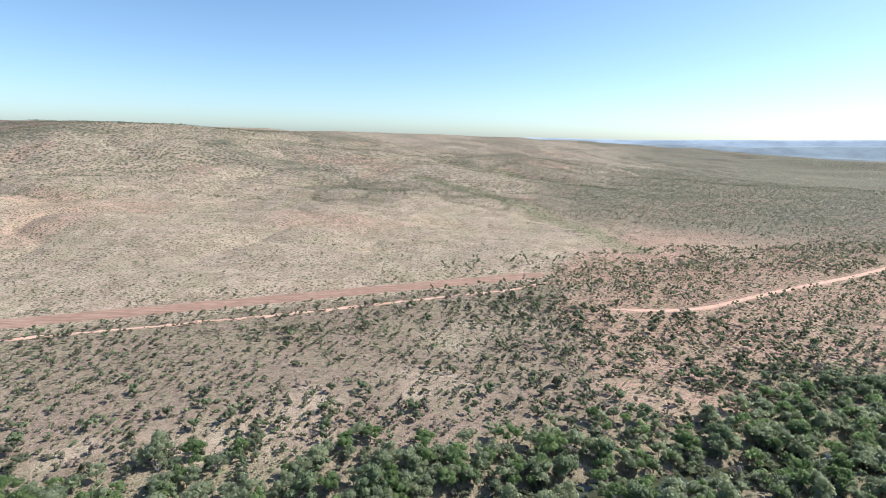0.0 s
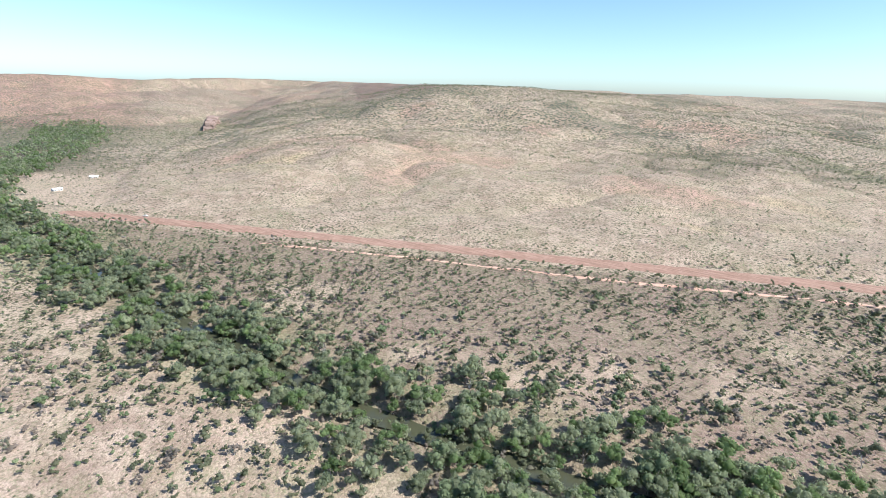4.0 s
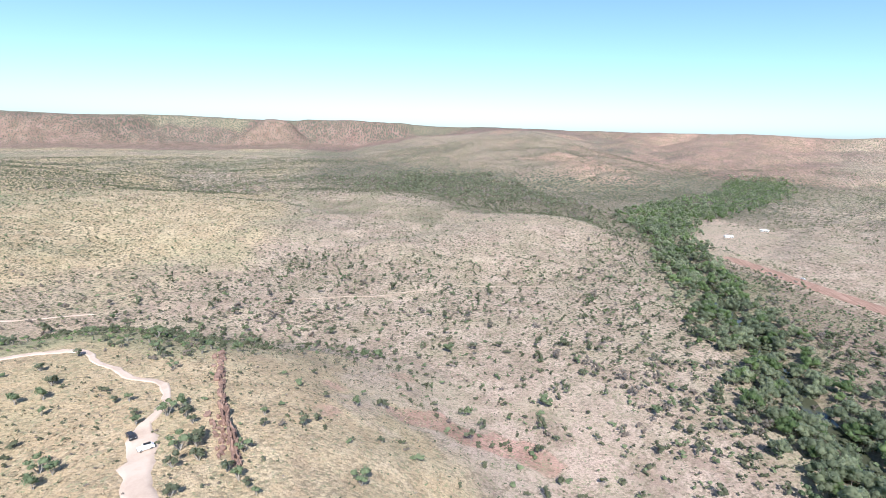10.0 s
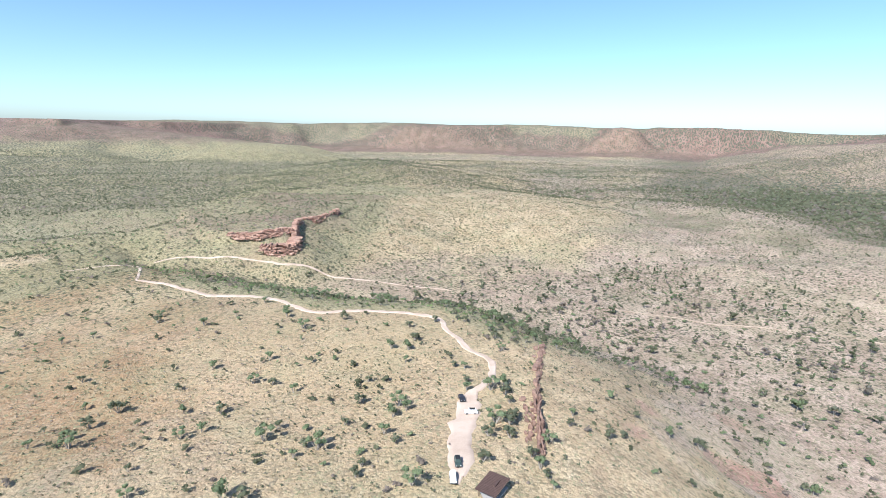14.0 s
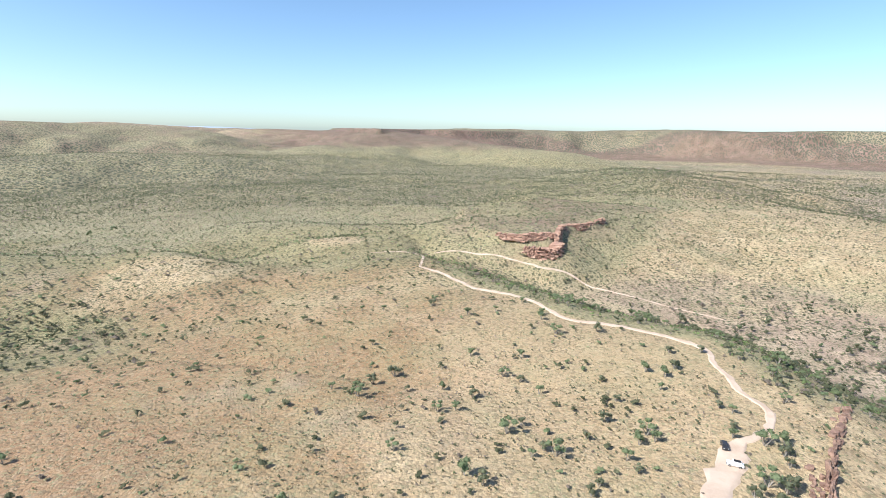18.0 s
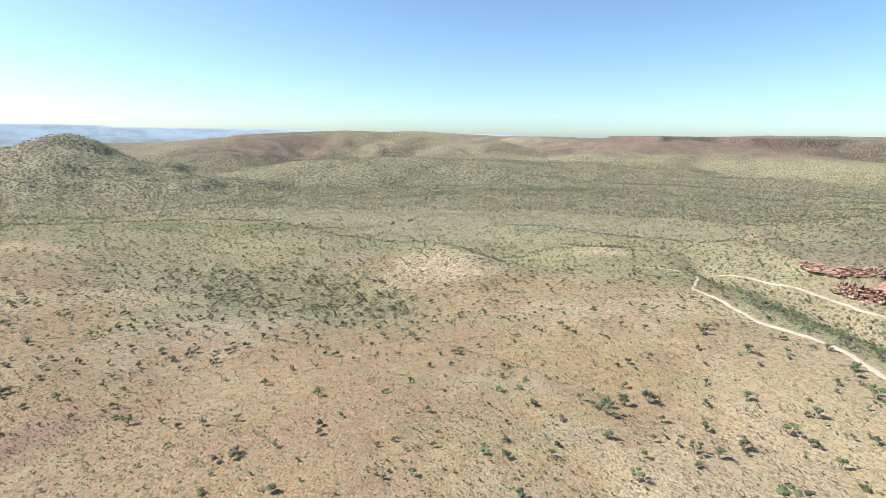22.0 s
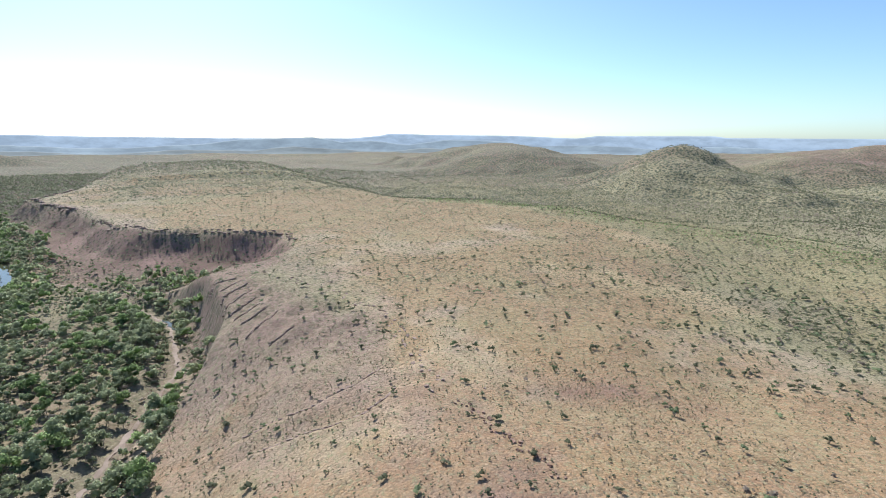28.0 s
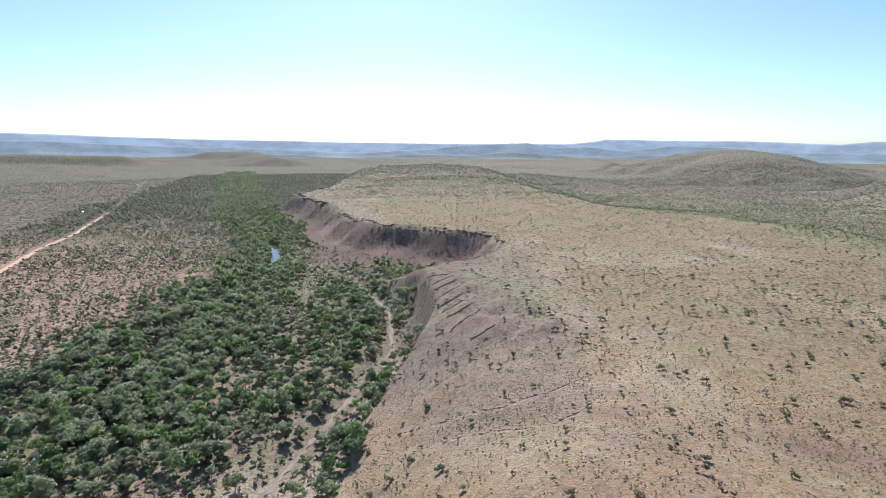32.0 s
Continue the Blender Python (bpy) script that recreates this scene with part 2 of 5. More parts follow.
def fbm(x, y, size, octaves=4, gain=0.5):
    """Rolling noise from -1 to 1, its largest swells about size metres apart."""
    total, amp, norm = 0, 1.0, 0
    for k in range(octaves):
        total = total + amp * (value_noise(x / size * 2 ** k + 17 * k, y / size * 2 ** k + 31 * k) * 2 - 1)
        norm, amp = norm + amp, amp * gain
    return total / norm


def gully(x, y, size):
    """Sharp-bottomed valleys, 0 in the floor and 1 on the spurs."""
    return np.abs(fbm(x, y, size, 3)) ** 0.7


def along(points, x, y):
    """Distance to a polyline and the third value of its points, blended along it."""
    best, val = np.full(np.shape(x), 1e9), np.zeros(np.shape(x))
    for (ax, ay, az), (bx, by, bz) in zip(points, points[1:]):
        dx, dy = bx - ax, by - ay
        u = np.clip(((x - ax) * dx + (y - ay) * dy) / (dx * dx + dy * dy), 0, 1)
        d = np.hypot(x - ax - u * dx, y - ay - u * dy)
        near = d < best
        best, val = np.where(near, d, best), np.where(near, az + u * (bz - az), val)
    return best, val


def inside(polygon, x, y):
    """Distance to the edge of a polygon, positive inside it."""
    best, odd = np.full(np.shape(x), 1e9), np.zeros(np.shape(x), bool)
    for (ax, ay), (bx, by) in zip(polygon, polygon[1:] + polygon[:1]):
        dx, dy = bx - ax, by - ay
        u = np.clip(((x - ax) * dx + (y - ay) * dy) / (dx * dx + dy * dy), 0, 1)
        best = np.minimum(best, np.hypot(x - ax - u * dx, y - ay - u * dy))
        cross = (ay > y) != (by > y)
        odd ^= cross & (x < (bx - ax) * (y - ay) / ((by - ay) or 1e-9) + ax)
    return np.where(odd, best, -best)


RIVER = [(-2700, 980, 0), (-2100, 740, 0), (-1600, 560, 0), (-1330, 430, 0), (-1130, 285, 0), (-957, 190, 0), (-722, 168, 0), (-450, 157, 0), (-320, 153, 0), (-235, 154, 0),
         (-190, 150, 0), (-110, 160, 0), (20, 186, 0), (171, 218, 0), (266, 246, 0), (425, 283, 0), (560, 300, 0),
         (640, 330, 0), (824, 443, 0), (1100, 640, 0), (1700, 1000, 0), (2600, 1500, 0)]
CREEK = [(120, 128, 0), (185, 104, 0), (254, 98, 0), (343, 90, 0), (433, 117, 0), (546, 202, 0), (600, 280, 0), (640, 330, 0)]
STRIP_A, STRIP_B = (-690, 218), (110, 548)
ROAD = [(150, 432, 0), (190, 433, 0), (230, 440, 0), (320, 492, 0), (450, 560, 0), (581, 640, 0), (691, 690, 0), (960, 860, 0), (1308, 1090, 0),
        (1900, 1500, 0), (2875, 2223, 0)]
# crest lines of the ridges: x, y, height
HOME_RIDGE = [(-70, -396, 45), (-98, -318, 48), (-130, -250, 49), (-176, -207, 50), (-168, -150, 50), (-125, -112, 50), (-70, -90, 51),
              (20, -85, 52), (120, -62, 52), (200, -50, 49), (282, -34, 45), (352, 5, 44), (419, 52, 42)]
HOME_SPUR = [(-60, -100, 49), (-40, -190, 43), (-80, -300, 42)]
HILLS = [  # crest line, half-width
    ([(-640, -90, 22), (-720, -45, 27), (-770, -20, 26)], 190),
    ([(-830, -230, 24), (-930, -330, 28), (-900, -430, 26)], 220),
    ([(-361, -610, 49), (-400, -625, 49), (-520, -650, 48), (-650, -600, 46), (-640, -470, 42), (-580, -390, 36)], 235),
    ([(-190, -540, 50), (-120, -570, 44), (-20, -640, 32), (60, -690, 24)], 150),
    ([(-600, -760, 48), (-780, -1070, 58), (-900, -1350, 52)], 420),
    ([(620, -330, 42), (529, -442, 45), (449, -490, 46), (361, -497, 45), (274, -473, 41), (190, -420, 33)], 165),
    ([(110, -460, 40), (140, -482, 42), (160, -500, 38)], 85),
    ([(-12, -525, 41), (10, -530, 38)], 75),
    ([(20, -230, 34), (200, -260, 31), (420, -300, 35), (560, -300, 43)], 210),
    ([(590, -260, 54), (640, -275, 58), (760, -240, 55)], 240),
    ([(1290, -1000, 100), (1330, -1040, 134), (1375, -1085, 136), (1440, -1130, 104)], 350),
    ([(2300, -900, 105), (2700, -1000, 128), (3100, -1150, 105)], 620),
    ([(1590, -1870, 96), (1560, -2080, 138), (1420, -2300, 152), (1250, -2480, 164), (950, -2700, 158), (720, -2820, 150)], 520),
    ([(900, -1500, 62), (640, -1700, 74), (330, -1850, 60)], 330),
    ([(3000, 1500, 50), (3500, 1950, 72), (3600, 2300, 66)], 260),
    ([(2700, 2350, 55), (2400, 2750, 62), (2000, 3100, 58)], 220),
    ([(-1000, -2300, 70), (-500, -2900, 130), (300, -3300, 150)], 480),
]
UPLAND = [(235, -60), (330, -8), (405, 48), (450, 30), (530, 20), (600, 38), (625, 110), (648, 176), (700, 240), (771, 285), (840, 330), (985, 452),
          (1150, 450), (1500, 520), (2000, 640), (2300, 420), (2400, -700), (300, -700), (235, -300)]
UPPER_TERRACE = [(1240, -60), (1420, 60), (1480, 170), (1380, 300), (1330, 400), (1450, 455), (1700, 520), (2100, 580), (2300, 300), (2200, -300), (1500, -300)]
# per bearing: where the far rise begins, where its rim stands, and how high the rim shows above the eye in degrees
RISE = [(0, 3300, 4300, -0.15), (30, 3000, 4200, 0.1), (45, 3000, 4200, 0.3), (57, 2500, 3500, 0.3), (64, 2000, 3100, -0.1),
        (72, 2000, 3100, 0.15), (85, 2600, 3500, 0.0), (97, 2700, 3500, 0.15), (110, 2900, 3500, 0.25), (125, 2900, 3450, 0.35), (140, 2700, 3500, 0.35),
        (151, 2600, 3700, 0.1), (165, 2400, 3900, 0.2), (180, 1700, 3700, -0.4), (190, 1600, 3700, -0.3), (200, 2000, 4000, 0.1),
        (215, 2600, 4100, -0.5), (225, 2600, 4100, -1.4), (240, 3000, 4200, -1.8), (258, 3000, 4200, -1.8), (300, 3300, 4300, -1.75),
        (318, 3300, 4300, -1.75), (326, 3000, 4300, -1.3), (335, 2800, 4300, -0.85), (346, 2800, 4300, -0.45), (352, 3000, 4300, -0.25), (360, 3300, 4300, -0.15)]
# feet of the long slopes beyond the airstrip and down the valley
NORTH_SLOPE = [(110, 575), (-200, 452), (-450, 347), (-667, 258), (-760, 320), (-952, 432), (-1211, 627), (-1735, 1030), (-2756, 1625), (-4800, 2800), (-4800, 6500),
               (4500, 6500), (2600, 3300), (1170, 1800), (482, 1100), (200, 720)]
WEST_SLOPE = [(-1883, -815), (-1541, -245), (-1399, 52), (-1432, 300), (-1900, 515), (-2600, 800), (-4800, 1500), (-4800, -2200), (-2700, -1150)]
PLATEAU = [(-150, -500), (-172, -478), (-196, -462), (-214, -458), (-232, -474), (-246, -500), (-264, -510), (-290, -514), (-322, -542), (-430, -640), (-330, -760), (-170, -640)]
# bearing and distance
FAR_MESA = [(150, 4000), (157, 3700), (162, 3400), (166, 3250), (169, 3250), (172, 3050), (174, 2800), (177, 3000), (179, 3700), (176, 4500), (158, 4500)]
SOUTH_LIMIT = [(250, -120), (190, 300), (2400, 1400), (2400, 420), (1900, 160), (1271, 0), (900, -140), (700, -280), (520, -300), (360, -230)]


# steps in the rilled slope, from its foot to its crest
BENCHES = [[(209, 40, 0), (210, 24, 0), (206, 6, 0), (211, -12, 0), (221, -25, 0)], [(193, 25, 0), (190, 8, 0), (187, -3, 0), (187, -15, 0), (194, -25, 0), (201, -30, 0)]]


# a green fringe along the crest of the hills
CREST_FRINGE = [(2037, -18, 0), (1500, -150, 0), (1182, -240, 0), (900, -200, 0), (808, -202, 0), (741, -275, 0), (624, -330, 0), (557, -392, 0), (473, -455, 0), (344, -495, 0)]
# wooded gullies on the long slope
GULLIES = [[(-36, 1765, 0), (197, 1574, 0), (369, 1340, 0), (577, 1277, 0)], [(-60, 1250, 0), (157, 1011, 0), (212, 860, 0), (258, 671, 0)]]


TRACK = [(-90, -92), (-98, -98), (-105, -105), (-112, -114), (-120, -120), (-127, -126), (-134, -129), (-143, -130), (-149, -133), (-155, -138), (-161, -145), (-162, -151), (-159, -157), (-163, -165),
         (-167, -172), (-167, -180), (-170, -186), (-176, -194), (-177, -203), (-167, -221), (-156, -233), (-148, -239), (-135, -247), (-128, -255), (-127, -267), (-125, -284), (-119, -296), (-105, -313), (-96, -322), (-84, -368), (-72, -392)]
VALLEY_TRACK = [(-104, -486), (-120, -478), (-135, -471), (-164, -455), (-184, -439), (-194, -428), (-219, -421), (-231, -410), (-241, -396), (-261, -377), (-281, -345), (-299, -320), (-340, -264), (-380, -213),
                (-406, -170), (-422, -134), (-448, -101), (-469, -81), (-483, -30), (-500, 20)]


def bearing(x, y):
    return np.degrees(np.arctan2(-x, y)) % 360


def strip_side(x, y):
    """Metres beyond the airstrip's middle line, and along it."""
    dx, dy = STRIP_B[0] - STRIP_A[0], STRIP_B[1] - STRIP_A[1]
    n = math.hypot(dx, dy)
    return (-(x - STRIP_A[0]) * dy + (y - STRIP_A[1]) * dx) / n, ((x - STRIP_A[0]) * dx + (y - STRIP_A[1]) * dy) / n


def height(x, y):
    x, y = np.asarray(x, float), np.asarray(y, float)
    r, b = np.hypot(x, y), bearing(x, y)
    table = np.array(RISE)
    r0, r1, el = (np.interp(b, table[:, 0], table[:, k]) for k in (1, 2, 3))
    warp = fbm(x, y, 420, 4)
    rim = EYE_HEIGHT + r1 * np.tan(np.radians(el))
    u = np.clip((r * (1 + 0.07 * warp - 0.03 * smooth(84, 97, b) * (1 - smooth(155, 172, b)) * (1 - gully(x, y, 260))) - r0) / (r1 - r0), 0, 1.0)
    cliffs = smooth(84, 97, b) * (1 - smooth(155, 172, b))
    rise = (u * (2 - u)) * (1 - cliffs) + cliffs * (0.3 * u + 0.7 * smooth(0.62, 0.92, u))
    rise = rise * (1 - 0.5 * (1 - gully(x, y, 420)) * (1 - smooth(0.85, 1, u)) * smooth(0, 0.2, u))
    far = rim * rise
    for foot, length in ((NORTH_SLOPE, 850 + 1150 * smooth(-1000, -250, x)), (WEST_SLOPE, 1000)):
        u = np.clip(inside(foot, x + 40 * warp, y + 40 * fbm(x + 777, y, 300, 3)) / length, 0, 1)
        slope = u * (2 - u) * (EYE_HEIGHT + r * np.tan(np.radians(el)) - 3)
        cut = (1 - gully(x, y, 330)) * smooth(0, 0.08, u) * (1 - smooth(0.5, 1, u))
        small = (1 - gully(x + 333, y, 140)) * smooth(0.01, 0.1, u) * (1 - smooth(0.75, 1, u))
        far = np.maximum(far, slope * (1 - 0.26 * cut) - 13 * cut * smooth(0, 0.05, u) - 8 * small)
    # rolling ground away from the flood plain
    dr, _ = along(RIVER, x, y)
    roll = smooth(120, 420, dr)
    across, _ = strip_side(x, y)
    south = smooth(40, -60, across)
    low = 3 + 9 * smooth(-120, -520, y) * south + roll * (2 + 3 * fbm(x, y, 160, 4)) + smooth(500, 1500, r) * roll * 15 * np.maximum(fbm(x + 900, y, 380, 4), -0.3) - smooth(600, 1100, r) * roll * 5 * (1 - gully(x + 150, y, 260))
    z = low + far
    # ridges and hills
    for line, wide in HILLS:
        d, top = along(line, x, y)
        d = d * (1 + 0.18 * fbm(x, y, 90, 3) + 0.45 * fbm(x + wide, y, wide * 0.7, 3))
        bell = np.where(d < wide, (1 - smooth(0, wide, d)), 0)
        z = np.maximum(z, z * (1 - bell) + top * bell)
    d, top = along(HOME_RIDGE, x, y)
    d = d * (1 + 0.13 * fbm(x, y, 60, 3))
    west = smooth(0, 25, np.interp(y, [-396, -318, -250, -207, -150, -112, -90], [-72, -98, -130, -176, -168, -125, -70]) - x)
    wide = 150 + 110 * smooth(-20, -160, y) * (1 - west) - 26 * west * smooth(-120, -190, y)
    bell = 1 - smooth(0, 1, np.maximum(d - 8, 0) / wide)
    z = np.maximum(z, z * (1 - bell) + top * bell)
    d, top = along(HOME_SPUR, x, y)
    bell = 1 - smooth(0, 105, d)
    z = np.maximum(z, z * (1 - bell) + top * bell)
    s = inside(UPLAND, x + 14 * fbm(x, y, 70, 3), y + 14 * fbm(x + 500, y, 70, 3))
    top = 46 + 10 * smooth(0, 500, s) + 3 * fbm(x, y, 120, 3)
    edge = (0.42 * smooth(-105, -16, s) + 0.08 * smooth(-105, -16, s) * (1 - smooth(480, 540, x)) + 0.58 * smooth(-36, 3, s) * smooth(480, 540, x) + 0.16 * smooth(-85, -6, s) * (1 - smooth(480, 540, x)) + 0.34 * smooth(-30, 10, s) * (1 - smooth(480, 540, x))) * smooth(-190, 60, inside(SOUTH_LIMIT, x, y))
    z = np.maximum(z, z * (1 - edge) + top * edge)
    step = inside(UPPER_TERRACE, x + 20 * fbm(x, y, 90, 3), y + 20 * fbm(x + 40, y, 90, 3))
    z = z + 9 * smooth(-16, 4, step) * smooth(0, 80, s)
    # a plateau that breaks off in a sandstone cliff
    p = inside(PLATEAU, x + 5 * fbm(x, y, 40, 3), y + 5 * fbm(x + 60, y, 40, 3))
    edge = 0.5 * smooth(-60, -4, p) + 0.5 * smooth(-6, 3, p)
    z = np.maximum(z, z * (1 - edge) + (52 + 2 * fbm(x, y, 60, 3)) * edge)
    f = inside([(-math.sin(radians(q)) * w, math.cos(radians(q)) * w) for q, w in FAR_MESA], x + 40 * warp, y)
    edge = 0.45 * smooth(-220, -10, f) + 0.55 * smooth(-25, 5, f)
    z = np.maximum(z, z * (1 - edge) + 160 * edge)
    # rilled slopes
    slope = smooth(-130, -20, s) * (1 - smooth(-10, 10, s)) * smooth(0, 60, inside(SOUTH_LIMIT, x, y))
    z = z - 3.0 * slope * (1 - gully(x * 1.0, y * 0.5, 38))
    for line in BENCHES:
        d, _ = along(line, x, y)
        side = np.sign(x - np.interp(-y, [-p[1] for p in line], [p[0] for p in line]))
        z = z - 2.2 * smooth(-1.5, 1.5, side * d) * (1 - smooth(4, 26, d))
    strata = np.sin((x * 0.55 + y * 0.83) / 3.4 + 1.5 * fbm(x, y, 60, 2))
    z = z + 0.8 * slope * strata * smooth(235, 275, x) * (1 - smooth(430, 470, x))
    z = z + smooth(8, 30, z) * (1.2 * fbm(x, y, 45, 3) + 0.35 * fbm(x, y, 9, 2))
    # the far bank of the creek is flood plain
    bank = y - np.interp(x, [p[0] for p in CREEK], [p[1] for p in CREEK])
    bank = smooth(2, 26, bank) * (x > 120) * (x < 640) * (y < 340)
    z = z * (1 - bank) + 3 * bank
    # river and creek beds
    z = z - 3.4 * (1 - smooth(5, 16, dr))
    dc, _ = along(CREEK, x, y)
    z = np.where(dc < 40, np.minimum(z, 1.4 + np.maximum(dc - 5, 0) * 0.35 + np.maximum(z - 3, 0) * smooth(14, 40, dc)), z)
    z = z + 0.25 * fbm(x, y, 14, 2)
    flat = 1 - smooth(16, 30, np.abs(across))
    return z * (1 - flat * (np.abs(across) < 30) * (r < 900)) + flat * 3.2 * (r < 900)


def mesh_from(name, verts, tris, material, **attributes):
    """A mesh from arrays of corners and triangles, with named values on its corners."""
    me = bpy.data.meshes.new(name)
    me.vertices.add(len(verts))
    me.vertices.foreach_set("co", np.asarray(verts, np.float32).ravel())
    me.loops.add(len(tris) * 3)
    me.loops.foreach_set("vertex_index", np.asarray(tris, np.int32).ravel())
    me.polygons.add(len(tris))
    me.polygons.foreach_set("loop_start", np.arange(0, len(tris) * 3, 3, dtype=np.int32))
    for key, values in attributes.items():
        me.attributes.new(key, "FLOAT", "POINT").data.foreach_set("value", np.asarray(values, np.float32))
    me.materials.append(material)
    me.update(calc_edges=True)
    return me


def grid_faces(rows, columns, closed=False):
    i, j = np.meshgrid(np.arange(rows - 1), np.arange(columns if closed else columns - 1), indexing="ij")
    a, b = i * columns + j, i * columns + (j + 1) % columns
    c, d = a + columns, b + columns
    return np.concatenate([np.stack([a, c, b], -1).reshape(-1, 3), np.stack([b, c, d], -1).reshape(-1, 3)])


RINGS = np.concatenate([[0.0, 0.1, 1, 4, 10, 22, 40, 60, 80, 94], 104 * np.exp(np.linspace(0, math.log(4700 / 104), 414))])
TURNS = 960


def on_rings(field):
    """A quick look-up of a field kept on the rings of the ground sheet."""
    def at(x, y):
        r = np.hypot(x, y)
        i = np.clip(np.searchsorted(RINGS, r) - 1, 0, len(RINGS) - 2)
        u = np.clip((r - RINGS[i]) / (RINGS[i + 1] - RINGS[i]), 0, 1)
        a = (np.arctan2(-x, y) % (2 * math.pi)) / (2 * math.pi) * TURNS
        j = np.floor(a).astype(int)
        v, j, k = a - j, j % TURNS, (j + 1) % TURNS
        return (field[i, j] * (1 - v) + field[i, k] * v) * (1 - u) + (field[i + 1, j] * (1 - v) + field[i + 1, k] * v) * u
    return at


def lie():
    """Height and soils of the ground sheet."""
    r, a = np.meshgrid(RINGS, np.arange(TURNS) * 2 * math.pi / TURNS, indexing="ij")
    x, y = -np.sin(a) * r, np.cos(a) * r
    z = height(x, y)
    dr, _ = along(RIVER, x, y)
    across, run = strip_side(x, y)
    s, b = inside(UPLAND, x, y), bearing(x, y)
    south = smooth(0, 60, inside(SOUTH_LIMIT, x, y))
    patch = fbm(x, y, 150, 4)
    east = smooth(160, 205, b) * (1 - smooth(300, 330, b))
    straw = smooth(0, 24, z + 4 * patch) * 0.8 * (1 - 0.6 * east * smooth(60, 200, r)) + 0.0
    straw = np.where(across > 30, 0.75 * (0.12 + 0.62 * fbm(x + 50, y, 230, 5) + 0.5 * fbm(x, y + 70, 50, 3)) * smooth(30, 150, across), straw)
    red = 0.55 * smooth(0.05, 0.45, fbm(x, y + 90, 170, 4)) * smooth(60, 300, across) + 0.32 * (1 - smooth(14, 60, np.abs(across + 14))) * (run > -100) * (run < 1000)
    red = red + 1.0 * (1 - smooth(10, 75, along(ROAD, x, y)[0])) * (r < 1600) * smooth(-0.2, 0.4, patch + 0.3)
    clay_and_shade = smooth(2850, 3150, r) * smooth(84, 95, b) * (1 - smooth(158, 172, b)) * (1 - smooth(3450, 3560, r))
    red = red + 0.2 * clay_and_shade
    red = red + 0.5 * smooth(1500, 2300, r) * smooth(62, 70, b) * (1 - smooth(78, 90, b))
    straw = straw * (1 - 0.5 * smooth(1100, 1500, r) * smooth(60, 66, b) * (1 - smooth(112, 120, b)))
    red = red + (0.22 + 0.3 * fbm(x + 33, y, 45, 4)) * smooth(160, 185, b) * (1 - smooth(255, 275, b)) * (1 - smooth(200, 380, r))
    red = red + 0.3 * smooth(1300, 1800, r) * smooth(60, 66, b) * (1 - smooth(112, 120, b))
    scar = along([(-212, 6, 0), (-218, -16, 0), (-222, -34, 0), (-216, -58, 0)], x, y)[0] + 9 * fbm(x, y, 16, 3)
    red = red + 1.5 * (1 - smooth(3, 13, scar)) + 0.6 * (1 - smooth(3, 12, np.hypot(x + 205, y + 92))) + 0.6 * (1 - smooth(4, 16, np.hypot(x + 262, y + 76)))
    red = red + 0.45 * smooth(150, 160, b) * (1 - smooth(205, 215, b)) * smooth(560, 700, r) * (1 - smooth(900, 1300, r)) * smooth(0.1, 0.45, fbm(x * 1.6, y + 500, 130, 4)) + 0.5 * (1 - smooth(15, 60, np.hypot(x + 140, y + 840)))
    red = red + 0.6 * (1 - smooth(2, 12, np.hypot(x + 176, y + 82) + 8 * fbm(x, y, 14, 3)))
    shale = smooth(-120, -50, s) * (1 - smooth(-14, 8, s)) * south
    shale_face = shale
    shale = shale + 0.55 * smooth(1300, 1600, r) * smooth(60, 66, b) * (1 - smooth(112, 120, b)) + 0.45 * (1 - smooth(15, 50, along([(a, c, 0) for a, c in VALLEY_TRACK[5:11]], x, y)[0])) * smooth(4, 30, np.hypot(x, y) - 250) + 1.05 * smooth(-15, -40, across) * (y > 130) * (z < 8) * (x > -800) * smooth(-0.75, -0.05, fbm(x, y + 210, 70, 4))
    # no shale here: the far mesa's cliff is coloured dark to paint its shade
    shale = shale + 0.9 * smooth(157, 160, b) * (1 - smooth(178, 181, b)) * smooth(2650, 2900, r) * (1 - smooth(3350, 3450, r))
    shale = shale + 0.7 * smooth(-35, 25, fbm(x, y, 50, 3) * 22 + y - np.interp(x, [60, 130, 200, 260, 330], [-70, -64, -48, -38, -20])) * smooth(110, 260, x) * (x < 520) * smooth(4, 12, z)
    green = 0.55 * (1 - smooth(20, 90, dr)) * (x > -1000) + 0.72 * smooth(140, 152, b) * (1 - smooth(222, 240, b)) * smooth(330, 560, r) * (1 - smooth(2600, 3400, r))
    green = green + 0.08 * smooth(60, 200, -y) * smooth(190, 260, -x) * (1 - smooth(26, 44, z)) + 0.3 * smooth(205, 230, b) * (1 - smooth(285, 300, b)) * smooth(150, 350, r) * (s > -20) + 0.5 * smooth(1000, 1500, -x) * (z < 12)
    green = green + 0.9 * (1 - smooth(12, 50, along(CREST_FRINGE, x, y)[0] + 20 * fbm(x, y, 60, 3))) * (x > 300)
    green = green + 0.5 * (1 - smooth(60, 190, along([(1900, 330, 0), (1584, 150, 0), (1361, -80, 0), (1152, -320, 0), (838, -530, 0), (640, -650, 0), (411, -660, 0), (174, -617, 0), (-20, -560, 0)], x, y)[0]))
    green = green + 0.75 * (1 - smooth(30, 90, along([(-215, -190, 0), (-180, -270, 0), (-140, -340, 0)], x, y)[0])) * smooth(4, 14, np.interp(y, [-396, -318, -250, -207, -150], [-72, -98, -130, -176, -168]) - x)
